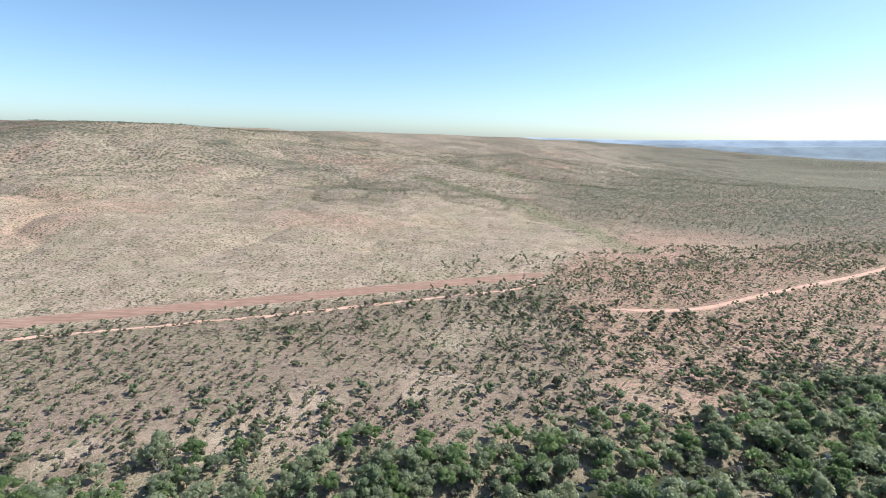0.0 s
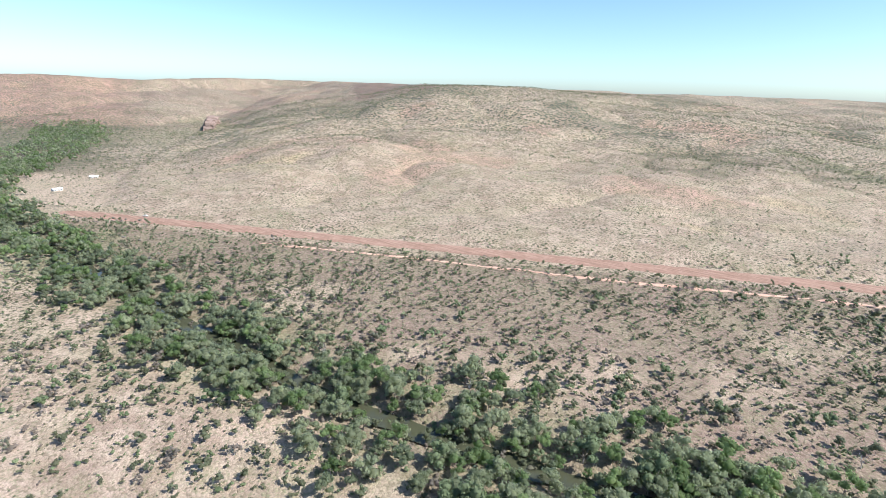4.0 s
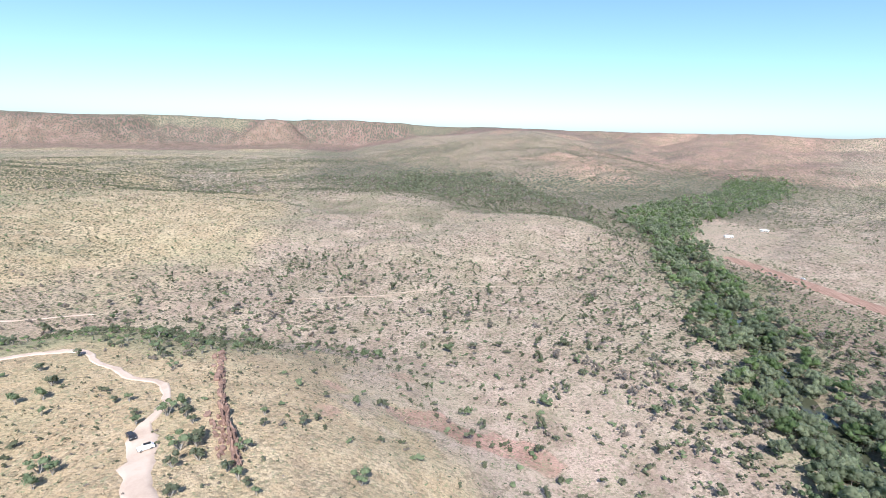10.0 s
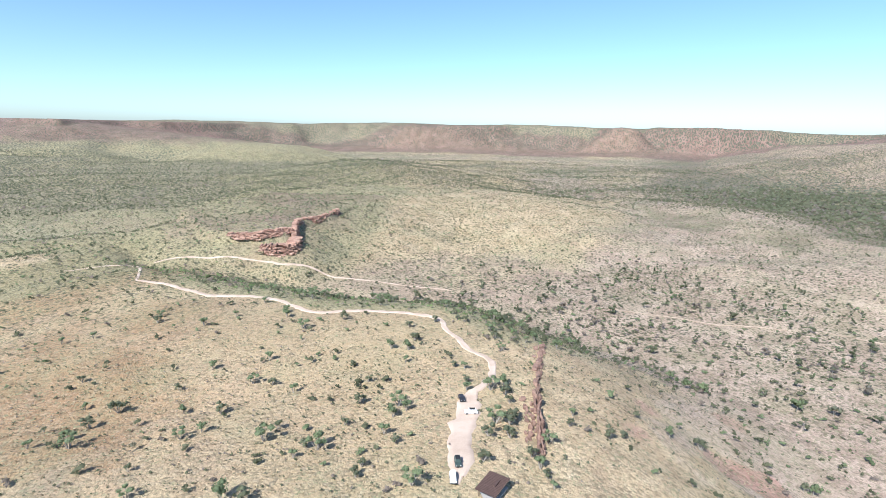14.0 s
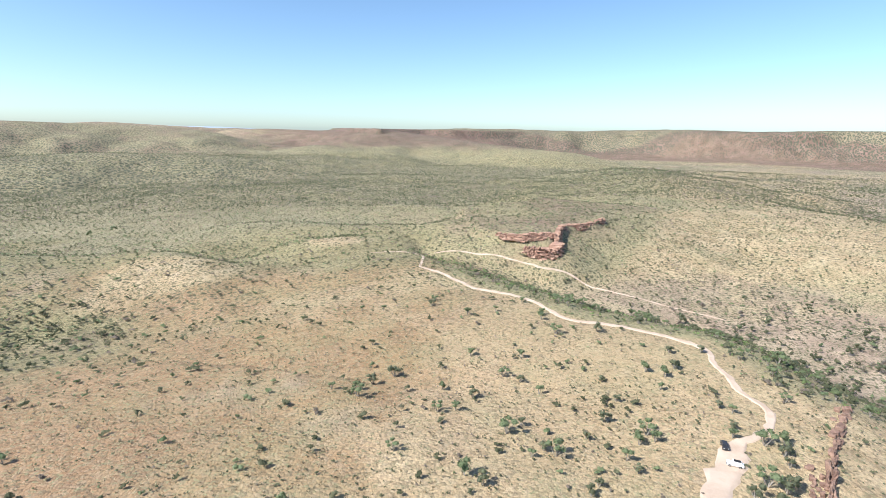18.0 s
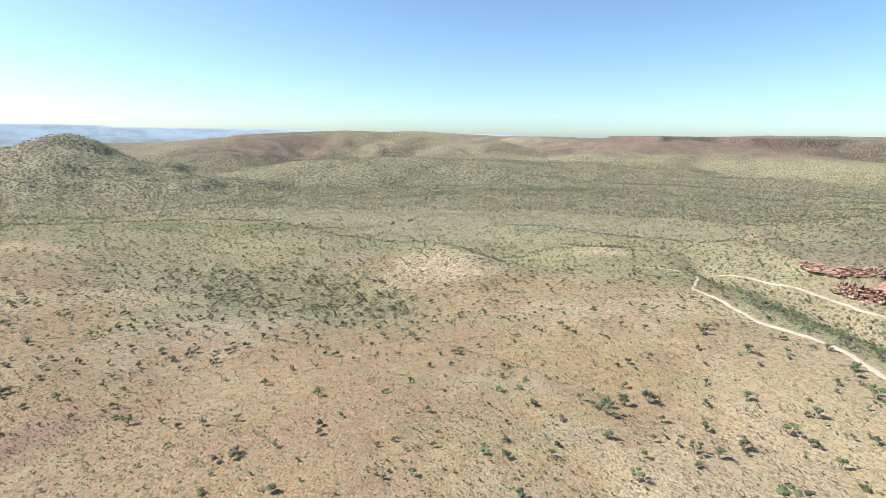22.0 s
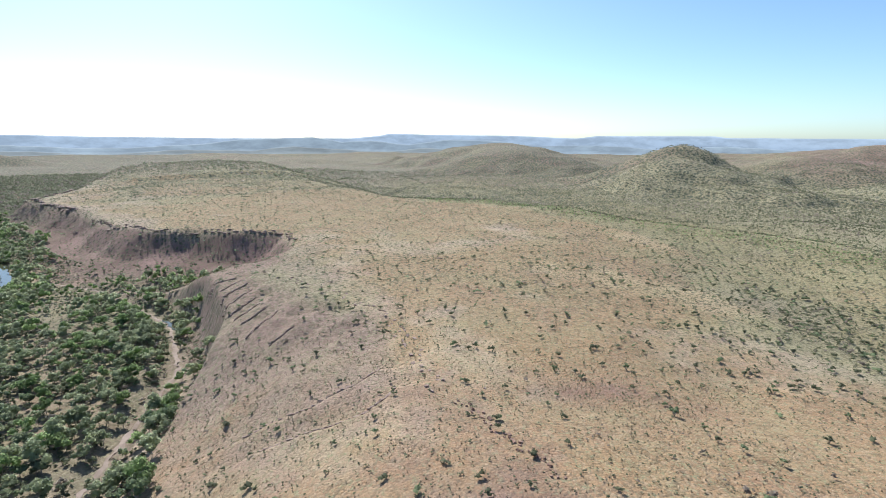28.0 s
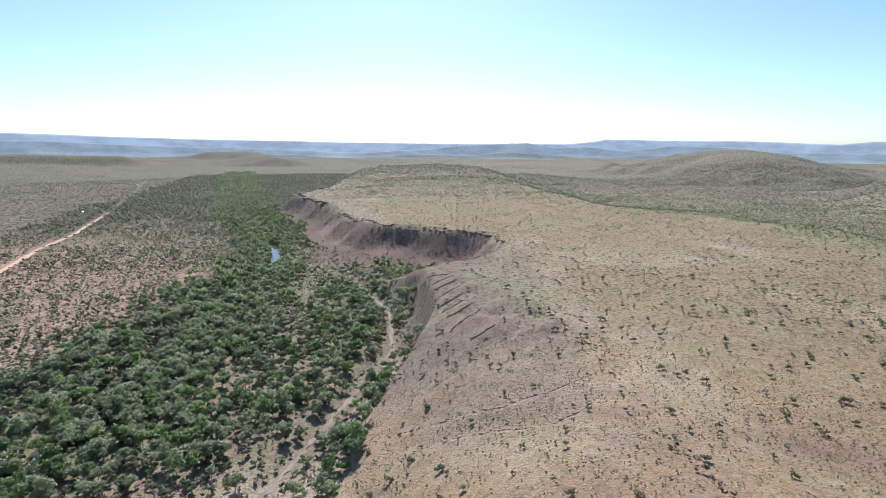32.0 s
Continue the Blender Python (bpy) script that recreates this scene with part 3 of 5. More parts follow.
    green = green + 0.55 * smooth(900, 1300, r) * smooth(196, 225, b) * (1 - smooth(280, 300, b)) * (1 - smooth(-60, 40, s)) + 0.5 * smooth(-20, -90, s) * smooth(225, 240, b) * (1 - smooth(262, 280, b)) * smooth(700, 1000, r)
    green = green + 0.7 * smooth(1300, 1900, r) * smooth(225, 240, b) * (1 - smooth(315, 345, b)) + 0.6 * smooth(150, 230, x) * (1 - smooth(470, 600, x)) * (y > 100) * (y < 330) * (z < 8)
    green = green + 0.45 * (1 - smooth(25, 80, np.hypot((x - 215) * 0.6, y + 330)))
    p = inside(PLATEAU, x, y)
    green = green + 0.2 * smooth(-60, 0, p) + 0.35 * smooth(138, 146, b) * (1 - smooth(165, 172, b)) * smooth(40, 46, z) * (r < 2000)
    green = green + 0.8 * (1 - smooth(10, 45, along(GULLIES[0], x, y)[0])) + 0.8 * (1 - smooth(10, 40, along(GULLIES[1], x, y)[0]))
    green = green + 0.18 * smooth(0.1, 0.4, fbm(x, y + 640, 190, 4)) * smooth(150, 400, across) + 0.25 * (1 - smooth(14, 40, along([(330, 0, 0), (395, 32, 0), (430, 30, 0)], x, y + 14)[0]))
    green = green + 0.15 * smooth(3460, 3540, r) * smooth(84, 95, b) * (1 - smooth(165, 175, b)) + 0.55 * (1 - smooth(40, 130, np.hypot((x - 190) * 0.8, y + 310)))
    green = green + 0.6 * smooth(900, 1400, r) * smooth(212, 228, b) * (1 - smooth(272, 284, b))
    sand = (1 - smooth(20, 85, along([(-700, 228, 0), (-800, 240, 0), (-900, 300, 0), (-1000, 225, 0)], x, y)[0])) + 0.4 * (1 - smooth(80, 260, np.hypot(x - 1430, (y - 1560) * 0.6)))
    sand = sand + 1.0 * (1 - smooth(10, 40, np.abs(dr - 30 - 20 * patch))) * (x < -60) * (x > -420) * (y < 175) * smooth(0.0, 0.5, fbm(x, y, 60, 3) + 0.1)
    sand = sand + 1.0 * np.exp(-((x + 240) / 70) ** 2) * smooth(80, 20, y) * smooth(-125, -80, y) * smooth(-0.5, 0.2, fbm(x, y, 30, 3))
    # the first term also paints shade onto the far mesa's cliff
    clay_and_shade = clay_and_shade + 0.75 * smooth(150, 160, b) * (1 - smooth(180, 190, b)) * smooth(2300, 2700, r) * (1 - smooth(3500, 3700, r)) + 0.35 * smooth(1600, 2200, r) * smooth(180, 190, b) * (1 - smooth(225, 240, b)) + 0.3 * smooth(1900, 2200, r) * smooth(206, 210, b) * (1 - smooth(220, 226, b))
    clay_and_shade = clay_and_shade + 0.42 * smooth(1500, 2100, r) * smooth(26, 38, b) * (1 - smooth(84, 95, b)) + 0.3 * smooth(1500, 2300, r) * ((b < 45) | (b > 330))
    # plain towards the sun painted darker, the way backlit ground looks
    clay_and_shade = clay_and_shade + 0.45 * smooth(1200, 1700, r) * smooth(222, 236, b) * (1 - smooth(315, 335, b))
    clay_and_shade = clay_and_shade + (0.2 + 0.12 * patch) * smooth(178, 205, b) * (1 - smooth(292, 302, b)) * smooth(6, 14, z) * (1 - smooth(500, 900, r)) + 0.45 * smooth(-70, -10, p)
    sand = np.clip(sand, 0, 1) * (1 - np.clip(red, 0, 1))
    ochre = (0.64 + 0.85 * fbm(x + 70, y, 70, 5, 0.65) + 0.25 * smooth(225, 240, b) * (1 - smooth(200, 330, r))) * smooth(150, 180, b) * (1 - smooth(288, 300, b)) * smooth(6, 14, z) * (1 - smooth(450, 900, r) * (1 - smooth(-20, 40, s))) * (1 - 0.92 * np.clip(shale, 0, 1))
    ochre = ochre + 0.32 * smooth(110, 145, b) * (1 - smooth(150, 180, b)) * smooth(6, 14, z) * (r < 330) + 0.3 * smooth(205, 225, b) * (1 - smooth(280, 290, b)) * smooth(450, 800, r) * (1 - smooth(1100, 1500, r))
    # patches of bare pale ground, straw, burnt ground and fresh growth on the near hills
    def patch_at(px, py, rx, ry, turn=0.0):
        c, k = math.cos(radians(turn)), math.sin(radians(turn))
        u, v = ((x - px) * c + (y - py) * k) / rx, (-(x - px) * k + (y - py) * c) / ry
        return 1 - smooth(0.45, 1.15, np.hypot(u, v) + 0.35 * fbm(x, y, 45, 4))
    pale = patch_at(115, -435, 62, 48) + patch_at(-15, -525, 48, 34) + 0.5 * patch_at(320, -235, 120, 34, 40) + 0.7 * patch_at(470, -330, 70, 30, 20) + 0.6 * patch_at(150, -392, 30, 26)
    burnt = patch_at(560, -250, 95, 30, 15) + 0.9 * patch_at(315, -164, 26, 9, 20) + 0.8 * patch_at(343, -712, 80, 20) + 0.7 * patch_at(488, -194, 50, 16, 20) + 0.6 * patch_at(182, -107, 46, 20, 30)
    fresh = patch_at(430, -405, 95, 36, 30) + 0.8 * patch_at(316, -320, 55, 40) + 0.8 * patch_at(-31, -425, 60, 40) + 0.5 * patch_at(-5, -340, 60, 40) + 0.5 * patch_at(190, -80, 40, 16, 20)
    pale, burnt, fresh = (np.clip(v, 0, 1) for v in (pale, burnt, fresh))
    straw, sand, ochre_keep = straw + 0.9 * pale, sand + 0.45 * pale, 1 - 0.85 * pale
    shale, green = shale * (1 - pale) + 0.85 * burnt, green * (1 - 0.8 * pale) + 0.55 * fresh
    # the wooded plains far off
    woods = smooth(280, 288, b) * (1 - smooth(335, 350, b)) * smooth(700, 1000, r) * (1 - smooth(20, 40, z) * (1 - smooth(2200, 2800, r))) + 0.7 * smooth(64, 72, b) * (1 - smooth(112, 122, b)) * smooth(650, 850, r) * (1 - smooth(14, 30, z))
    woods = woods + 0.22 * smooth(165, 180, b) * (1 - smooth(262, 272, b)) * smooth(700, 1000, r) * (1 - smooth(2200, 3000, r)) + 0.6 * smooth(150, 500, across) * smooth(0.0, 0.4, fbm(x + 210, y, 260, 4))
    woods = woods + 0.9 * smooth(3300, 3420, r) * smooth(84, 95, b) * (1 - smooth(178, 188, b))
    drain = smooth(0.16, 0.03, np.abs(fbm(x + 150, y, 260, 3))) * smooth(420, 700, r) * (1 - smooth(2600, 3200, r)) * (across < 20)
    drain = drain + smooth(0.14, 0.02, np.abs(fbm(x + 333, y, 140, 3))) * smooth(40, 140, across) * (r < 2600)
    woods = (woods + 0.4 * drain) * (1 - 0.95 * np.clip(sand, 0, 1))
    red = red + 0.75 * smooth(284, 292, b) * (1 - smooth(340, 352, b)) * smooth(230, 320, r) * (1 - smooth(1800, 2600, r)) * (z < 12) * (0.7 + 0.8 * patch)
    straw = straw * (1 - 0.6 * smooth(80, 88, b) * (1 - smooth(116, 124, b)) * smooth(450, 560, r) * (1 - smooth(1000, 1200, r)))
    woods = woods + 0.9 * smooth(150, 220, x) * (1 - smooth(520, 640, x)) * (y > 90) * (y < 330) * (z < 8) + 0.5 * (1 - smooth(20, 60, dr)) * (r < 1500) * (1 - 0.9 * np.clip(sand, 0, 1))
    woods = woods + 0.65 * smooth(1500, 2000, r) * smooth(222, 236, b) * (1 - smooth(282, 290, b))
    clay_and_shade = clay_and_shade + 0.3 * smooth(226, 242, b) * (1 - smooth(256, 268, b)) * (1 - smooth(190, 300, r)) * smooth(-0.4, 0.3, fbm(x, y + 55, 60, 4) + 0.1)
    clay_and_shade = clay_and_shade + shale_face * (0.2 + 0.4 * smooth(430, 520, r))
    shale = shale + 0.75 * np.clip(woods, 0, 1) * ((b > 280) | (b < 122))
    green = green + 0.35 * drain * (across < 20) + 0.1 * drain + 0.3 * woods * (b > 160) * (b < 275)
    straw = straw * (1 - 0.6 * np.clip(woods, 0, 1))
    ochre = ochre * ochre_keep
    sand = np.clip(sand + 0.25 * np.exp(-(np.hypot(x + 650, y + 70) / 130) ** 2), 0, 1)
    green = green + 0.08 * smooth(100, 112, b) * (1 - smooth(135, 148, b)) * smooth(380, 480, r) * (1 - smooth(900, 1100, r))
    return x, y, z, dict(woods=np.clip(woods, 0, 1), ochre=ochre, clay_and_shade=clay_and_shade, straw=straw, red=red, green=green, shale=shale, sand=np.clip(sand, 0, 1), far=smooth(850, 1350, r), mid=smooth(190, 420, r))


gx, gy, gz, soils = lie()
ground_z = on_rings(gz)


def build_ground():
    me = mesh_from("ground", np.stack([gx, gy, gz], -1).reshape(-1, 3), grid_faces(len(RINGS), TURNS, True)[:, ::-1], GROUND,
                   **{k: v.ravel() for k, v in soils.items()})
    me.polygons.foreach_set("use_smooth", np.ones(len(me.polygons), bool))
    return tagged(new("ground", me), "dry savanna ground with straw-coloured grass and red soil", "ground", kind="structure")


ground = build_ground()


def ribbon(name, line, half, material, label, lift=0.35, ragged=0.5, step=4.0, seed=1, level=None, category="road"):
    """A strip laid along a line on the ground, with ragged edges; a level makes it flat."""
    pts = [np.array(p[:2], float) for p in line]
    fine = [pts[0]]
    for a, b in zip(pts, pts[1:]):
        k = max(1, int(np.linalg.norm(b - a) / step))
        fine += [a + (b - a) * (i + 1) / k for i in range(k)]
    fine = np.array(fine)
    for _ in range(4):
        fine[1:-1] = (fine[:-2] + 2 * fine[1:-1] + fine[2:]) / 4
    tangent = np.gradient(fine, axis=0)
    tangent /= np.linalg.norm(tangent, axis=1)[:, None]
    side = np.stack([-tangent[:, 1], tangent[:, 0]], -1)
    rng = np.random.RandomState(seed)
    cols = np.linspace(-1, 1, 9)
    ends = np.minimum(1, 0.35 + np.minimum(np.arange(len(fine)), np.arange(len(fine))[::-1]) / 4)
    wl, wr = (ends * (half + ragged * rng.randn(len(fine))) for _ in range(2))
    w = np.where(cols[None] < 0, wl[:, None], wr[:, None]) * cols[None]
    p = fine[:, None, :] + side[:, None, :] * w[..., None]
    z = ground_z(p[..., 0], p[..., 1]) + lift if level is None else np.full(w.shape, level)
    if level is None:
        z[:, 0] -= lift * 1.7
        z[:, -1] -= lift * 1.7
    v = np.concatenate([p, z[..., None]], -1).reshape(-1, 3)
    me = mesh_from(name, v, grid_faces(len(fine), 9)[:, ::-1], material)
    me.polygons.foreach_set("use_smooth", np.ones(len(me.polygons), bool))
    return tagged(new(name, me), label, category, kind="structure")


ribbon("airstrip", [STRIP_A, STRIP_B], 13.0, STRIP, "graded red dirt airstrip through dry savanna", 0.3, 0.7, 6)
ribbon("service_track", [(-420, 288), (-283, 345), (-150, 392), (-58, 430), (67, 482), (110, 515)], 2.2, REDROAD, "pale red track beside the airstrip", 0.35, 1.3, 5, 8)
ribbon("red_road", ROAD[:8], 3.4, REDROAD, "red dirt road through scrub", 0.45, 0.5, 8, 2)
ribbon("lookout_track", TRACK, 1.75, DIRT, "pale dirt track along the ridge", 0.35, 0.35, 2.5, 3)
ribbon("car_park", [(-93, -94), (-101, -101), (-107, -109), (-114, -115), (-122, -120), (-130, -127), (-134, -129)], 4.6, DIRT, "pale dirt car park on the ridge", 0.42, 0.6, 2.5, 9)
for k, (first, last) in enumerate(((0, 12), (13, 17), (17, 20))):
    ribbon("valley_track", VALLEY_TRACK[first:last], (0.95, 0.75, 0.7)[k], (DIRT, WORN, WORN)[k], "narrow pale track in the valley", 0.3, 0.3, 4, 4 + k)
ribbon("footpath", [(-72, -392), (-80, -418), (-86, -447), (-66, -462), (-40, -472)], 1.1, DIRT, "worn footpath over the end of the ridge", 0.3, 0.3, 3, 5)
ribbon("river", RIVER[1:-3], 5.6, WATER, "still green-brown river water", 0, 0.6, 6, 6, level=0.75, category="water")
ribbon("creek_bed", CREEK[:-1], 1.5, CREEKBED, "dry stony creek bed at the foot of the ridge", 0.25, 0.9, 3, 7, category="creek bed")
ribbon("creek_pool", [(420, 108), (433, 116), (452, 126)], 2.6, WATER, "pale creek pool", 0.5, 0.7, 3, 10, category="water")
ribbon("river_pool", [(575, 300), (604, 310), (618, 316), (640, 332), (672, 346), (700, 370)], 4.6, WATER, "bright open river pool", 0.0, 1.0, 4, 11, level=2.3, category="water")


# ---- plants ----
def lobe(rng, cx, cy, cz, radius, squash, sides, closed):
    """The dense inside of one lobe of a crown: a lopsided dome, closed below when it hangs free."""
    turn = (np.arange(sides) + rng.rand()) * 2 * math.pi / sides
    rough = lambda: (0.8 + 0.4 * rng.rand(sides))[:, None]
    ring = np.stack([np.cos(turn), np.sin(turn), np.zeros(sides)], -1) * rough() * radius * 0.84
    ring[:, 2] = radius * squash * (-0.15 + 0.3 * rng.rand(sides))
    verts = [np.array([[rng.randn() * 0.12 * radius, rng.randn() * 0.12 * radius, radius * squash * 0.88]]), ring]
    i, j = np.arange(sides), (np.arange(sides) + 1) % sides
    tris = [np.stack([np.zeros(sides, int), 1 + i, 1 + j], -1)]
    if closed:
        verts.append(np.array([[0, 0, -radius * squash * 0.6]]))
        tris.append(np.stack([np.full(sides, sides + 1), 1 + j, 1 + i], -1))
    return np.concatenate(verts) + np.array([cx, cy, cz]), np.concatenate(tris)


def leaf_cloud(rng, lobes, leaves, size, squash=0.75, sides=6, closed=True):
    """Lobes of a crown, each a dense inside with small leaf sprays spread over its shell: corners and triangles."""
    pieces = []
    each = leaves // len(lobes)
    for cx, cy, cz, radius in lobes:
        pieces.append(lobe(rng, cx, cy, cz, radius, squash, sides, closed))
        if not each:
            continue
        d = rng.randn(each, 3)
        d /= np.linalg.norm(d, axis=1)[:, None]
        d[:, 2] = np.where(d[:, 2] < -0.25, -0.7 * d[:, 2], d[:, 2])
        p = np.array([cx, cy, cz]) + d * radius * (0.78 + 0.3 * rng.rand(each))[:, None] * np.array([1, 1, squash])
        n = d + 0.55 * rng.randn(each, 3)
        n /= np.linalg.norm(n, axis=1)[:, None]
        a = np.cross(n, rng.randn(each, 3))
        a /= np.linalg.norm(a, axis=1)[:, None]
        b = np.cross(n, a)
        w = (size * (0.6 + 0.8 * rng.rand(each)))[:, None]
        verts = np.stack([p + a * w, p - a * w * 0.5 + b * w * 0.85, p - a * w * 0.6 - b * w * 0.75], 1).reshape(-1, 3)
        pieces.append((verts, np.arange(each * 3).reshape(-1, 3)))
    return joined(pieces)


def limb(a, b, ra, rb, sides=5):
    """A tapered round limb from a to b."""
    a, b = np.array(a, float), np.array(b, float)
    w = (b - a) / np.linalg.norm(b - a)
    u = np.cross(w, (0.3, 0.9, 0.2))
    u /= np.linalg.norm(u)
    v = np.cross(w, u)
    turn = np.arange(sides) * 2 * math.pi / sides
    ring = np.cos(turn)[:, None] * u + np.sin(turn)[:, None] * v
    verts = np.concatenate([a + ring * ra, b + ring * rb])
    tris = []
    for i in range(sides):
        j = (i + 1) % sides
        tris += [(i, j, sides + i), (j, sides + j, sides + i)]
    return verts, np.array(tris)


def joined(pieces):
    verts, tris, k = [], [], 0
    for v, t in pieces:
        verts.append(v)
        tris.append(t + k)
        k += len(v)
    return np.concatenate(verts), np.concatenate(tris)


def gum_form(seed, tall, leaves, size, lush=False, sides=6, lobes_most=8):
    """One tree: crown and timber, standing at the origin."""
    rng = np.random.RandomState(seed)
    spread = tall * (0.33 if not lush else 0.42)
    lobes, wood = [], []
    lean = rng.randn(2) * 0.06 * tall
    fork = np.array([lean[0] * 0.5, lean[1] * 0.5, tall * (0.28 if not lush else 0.2)])
    wood.append(limb((0, 0, -0.05 * tall), fork, tall * 0.022, tall * 0.015, 4 if sides < 6 else 5))
    for i in range(rng.randint(lobes_most - 2, lobes_most + 1)):
        turn, out = i * 2.4 + rng.rand(), spread * (0.15 + 0.85 * rng.rand())
        top = tall * (0.36 + 0.48 * rng.rand() * (1.15 - 0.6 * out / spread))
        q = np.array([math.cos(turn) * out + lean[0], math.sin(turn) * out + lean[1], top])
        lobes.append((*q, tall * (0.15 + 0.08 * rng.rand())))
        wood.append(limb(fork, q, tall * 0.010, tall * 0.004, 3))
    return leaf_cloud(rng, lobes, leaves, size, 1.0, sides), joined(wood)


def shrub_form(seed, leaves, size, tall=1.0, sides=5, lobes_most=4, wide=0.26):
    """A low shrub of unit height with a lopsided crown."""
    rng = np.random.RandomState(seed)
    lobes = [(rng.randn() * 0.2, rng.randn() * 0.2, 0.35 * tall + 0.3 * rng.rand() * tall, wide + 0.14 * rng.rand()) for _ in range(rng.randint(max(1, lobes_most - 2), lobes_most + 1))]
    return leaf_cloud(rng, lobes, leaves, size, 0.85, sides, False)


def tuft_form(seed, blades):
    """A hummock of spinifex: splayed blades."""
    rng = np.random.RandomState(seed)
    verts, tris = [], []
    for i in range(blades):
        turn = rng.rand() * 6.28
        out = np.array([math.cos(turn), math.sin(turn), 0])
        side = np.array([-out[1], out[0], 0]) * 0.34
        k = len(verts)
        base = out * 0.15 * rng.rand()
        verts += [base - side, base + side, base + out * (0.3 + 0.4 * rng.rand()) + np.array([0, 0, 0.55 + 0.4 * rng.rand()])]
        tris.append((k, k + 1, k + 2))
    return np.array(verts), np.array(tris)


def scatter(name, forms, xy, sizes, material, label, category, seed=0, wide=1.0, sink=0.05, tint=None):
    """Plants past counting, joined into one object: each stands on the ground, turned and sized by chance."""
    rng = np.random.RandomState(seed)
    n = len(xy)
    z = ground_z(xy[:, 0], xy[:, 1]) - sink * sizes
    turn, pick = rng.rand(n) * 6.283, rng.randint(0, len(forms), n)
    hue = rng.rand(n) if tint is None else tint
    verts, tris, tints, k = [], [], [], 0
    for f, (v, t) in enumerate(forms):
        i = np.where(pick == f)[0]
        if not len(i):
            continue
        c, s = np.cos(turn[i])[:, None], np.sin(turn[i])[:, None]
        w = (wide * (0.85 + 0.3 * rng.rand(len(i))) * sizes[i])[:, None]
        px = (v[None, :, 0] * c - v[None, :, 1] * s) * w + xy[i, 0][:, None]
        py = (v[None, :, 0] * s + v[None, :, 1] * c) * w + xy[i, 1][:, None]
        pz = v[None, :, 2] * sizes[i][:, None] + z[i][:, None]
        verts.append(np.stack([px, py, pz], -1).reshape(-1, 3))
        tris.append((t[None] + (np.arange(len(i)) * len(v))[:, None, None] + k).reshape(-1, 3))
        tints.append(np.repeat(hue[i], len(v)))
        k += len(i) * len(v)
    me = mesh_from(name, np.concatenate(verts), np.concatenate(tris), material, tint=np.concatenate(tints))
    return tagged(new(name, me), label, category, kind="stuff")


def spread(rng, n, near, far_r, keep):
    """Places between two distances, thinned by keep(x, y)."""
    r = np.sqrt(near ** 2 + rng.rand(n) * (far_r ** 2 - near ** 2))
    a = rng.rand(n) * 2 * math.pi
    xy = np.stack([-np.sin(a) * r, np.cos(a) * r], -1)
    return xy[rng.rand(n) < keep(xy[:, 0], xy[:, 1])]


PLACE_CLEAR = [(-110, -112, 9), (-99, -88, 6)]


def clear_of_roads(x, y):
    across, run = strip_side(x, y)
    ok = ~((np.abs(across) < 15) & (run > -30) & (run < 880))
    ok &= along(ROAD, x, y)[0] > 6.5
    ok &= along(CREEK, x, y)[0] > 3.2
    ok &= along([(a, b, 0) for a, b in TRACK], x, y)[0] > 3.6
    ok &= along([(a, b, 0) for a, b in VALLEY_TRACK], x, y)[0] > 3.0
    ok &= along([(555, 298, 0), (600, 306, 0), (640, 329, 0), (690, 360, 0)], x, y)[0] > 7.5
    for a, b, keep in PLACE_CLEAR:
        ok &= np.hypot(x - a, y - b) > keep
    return ok


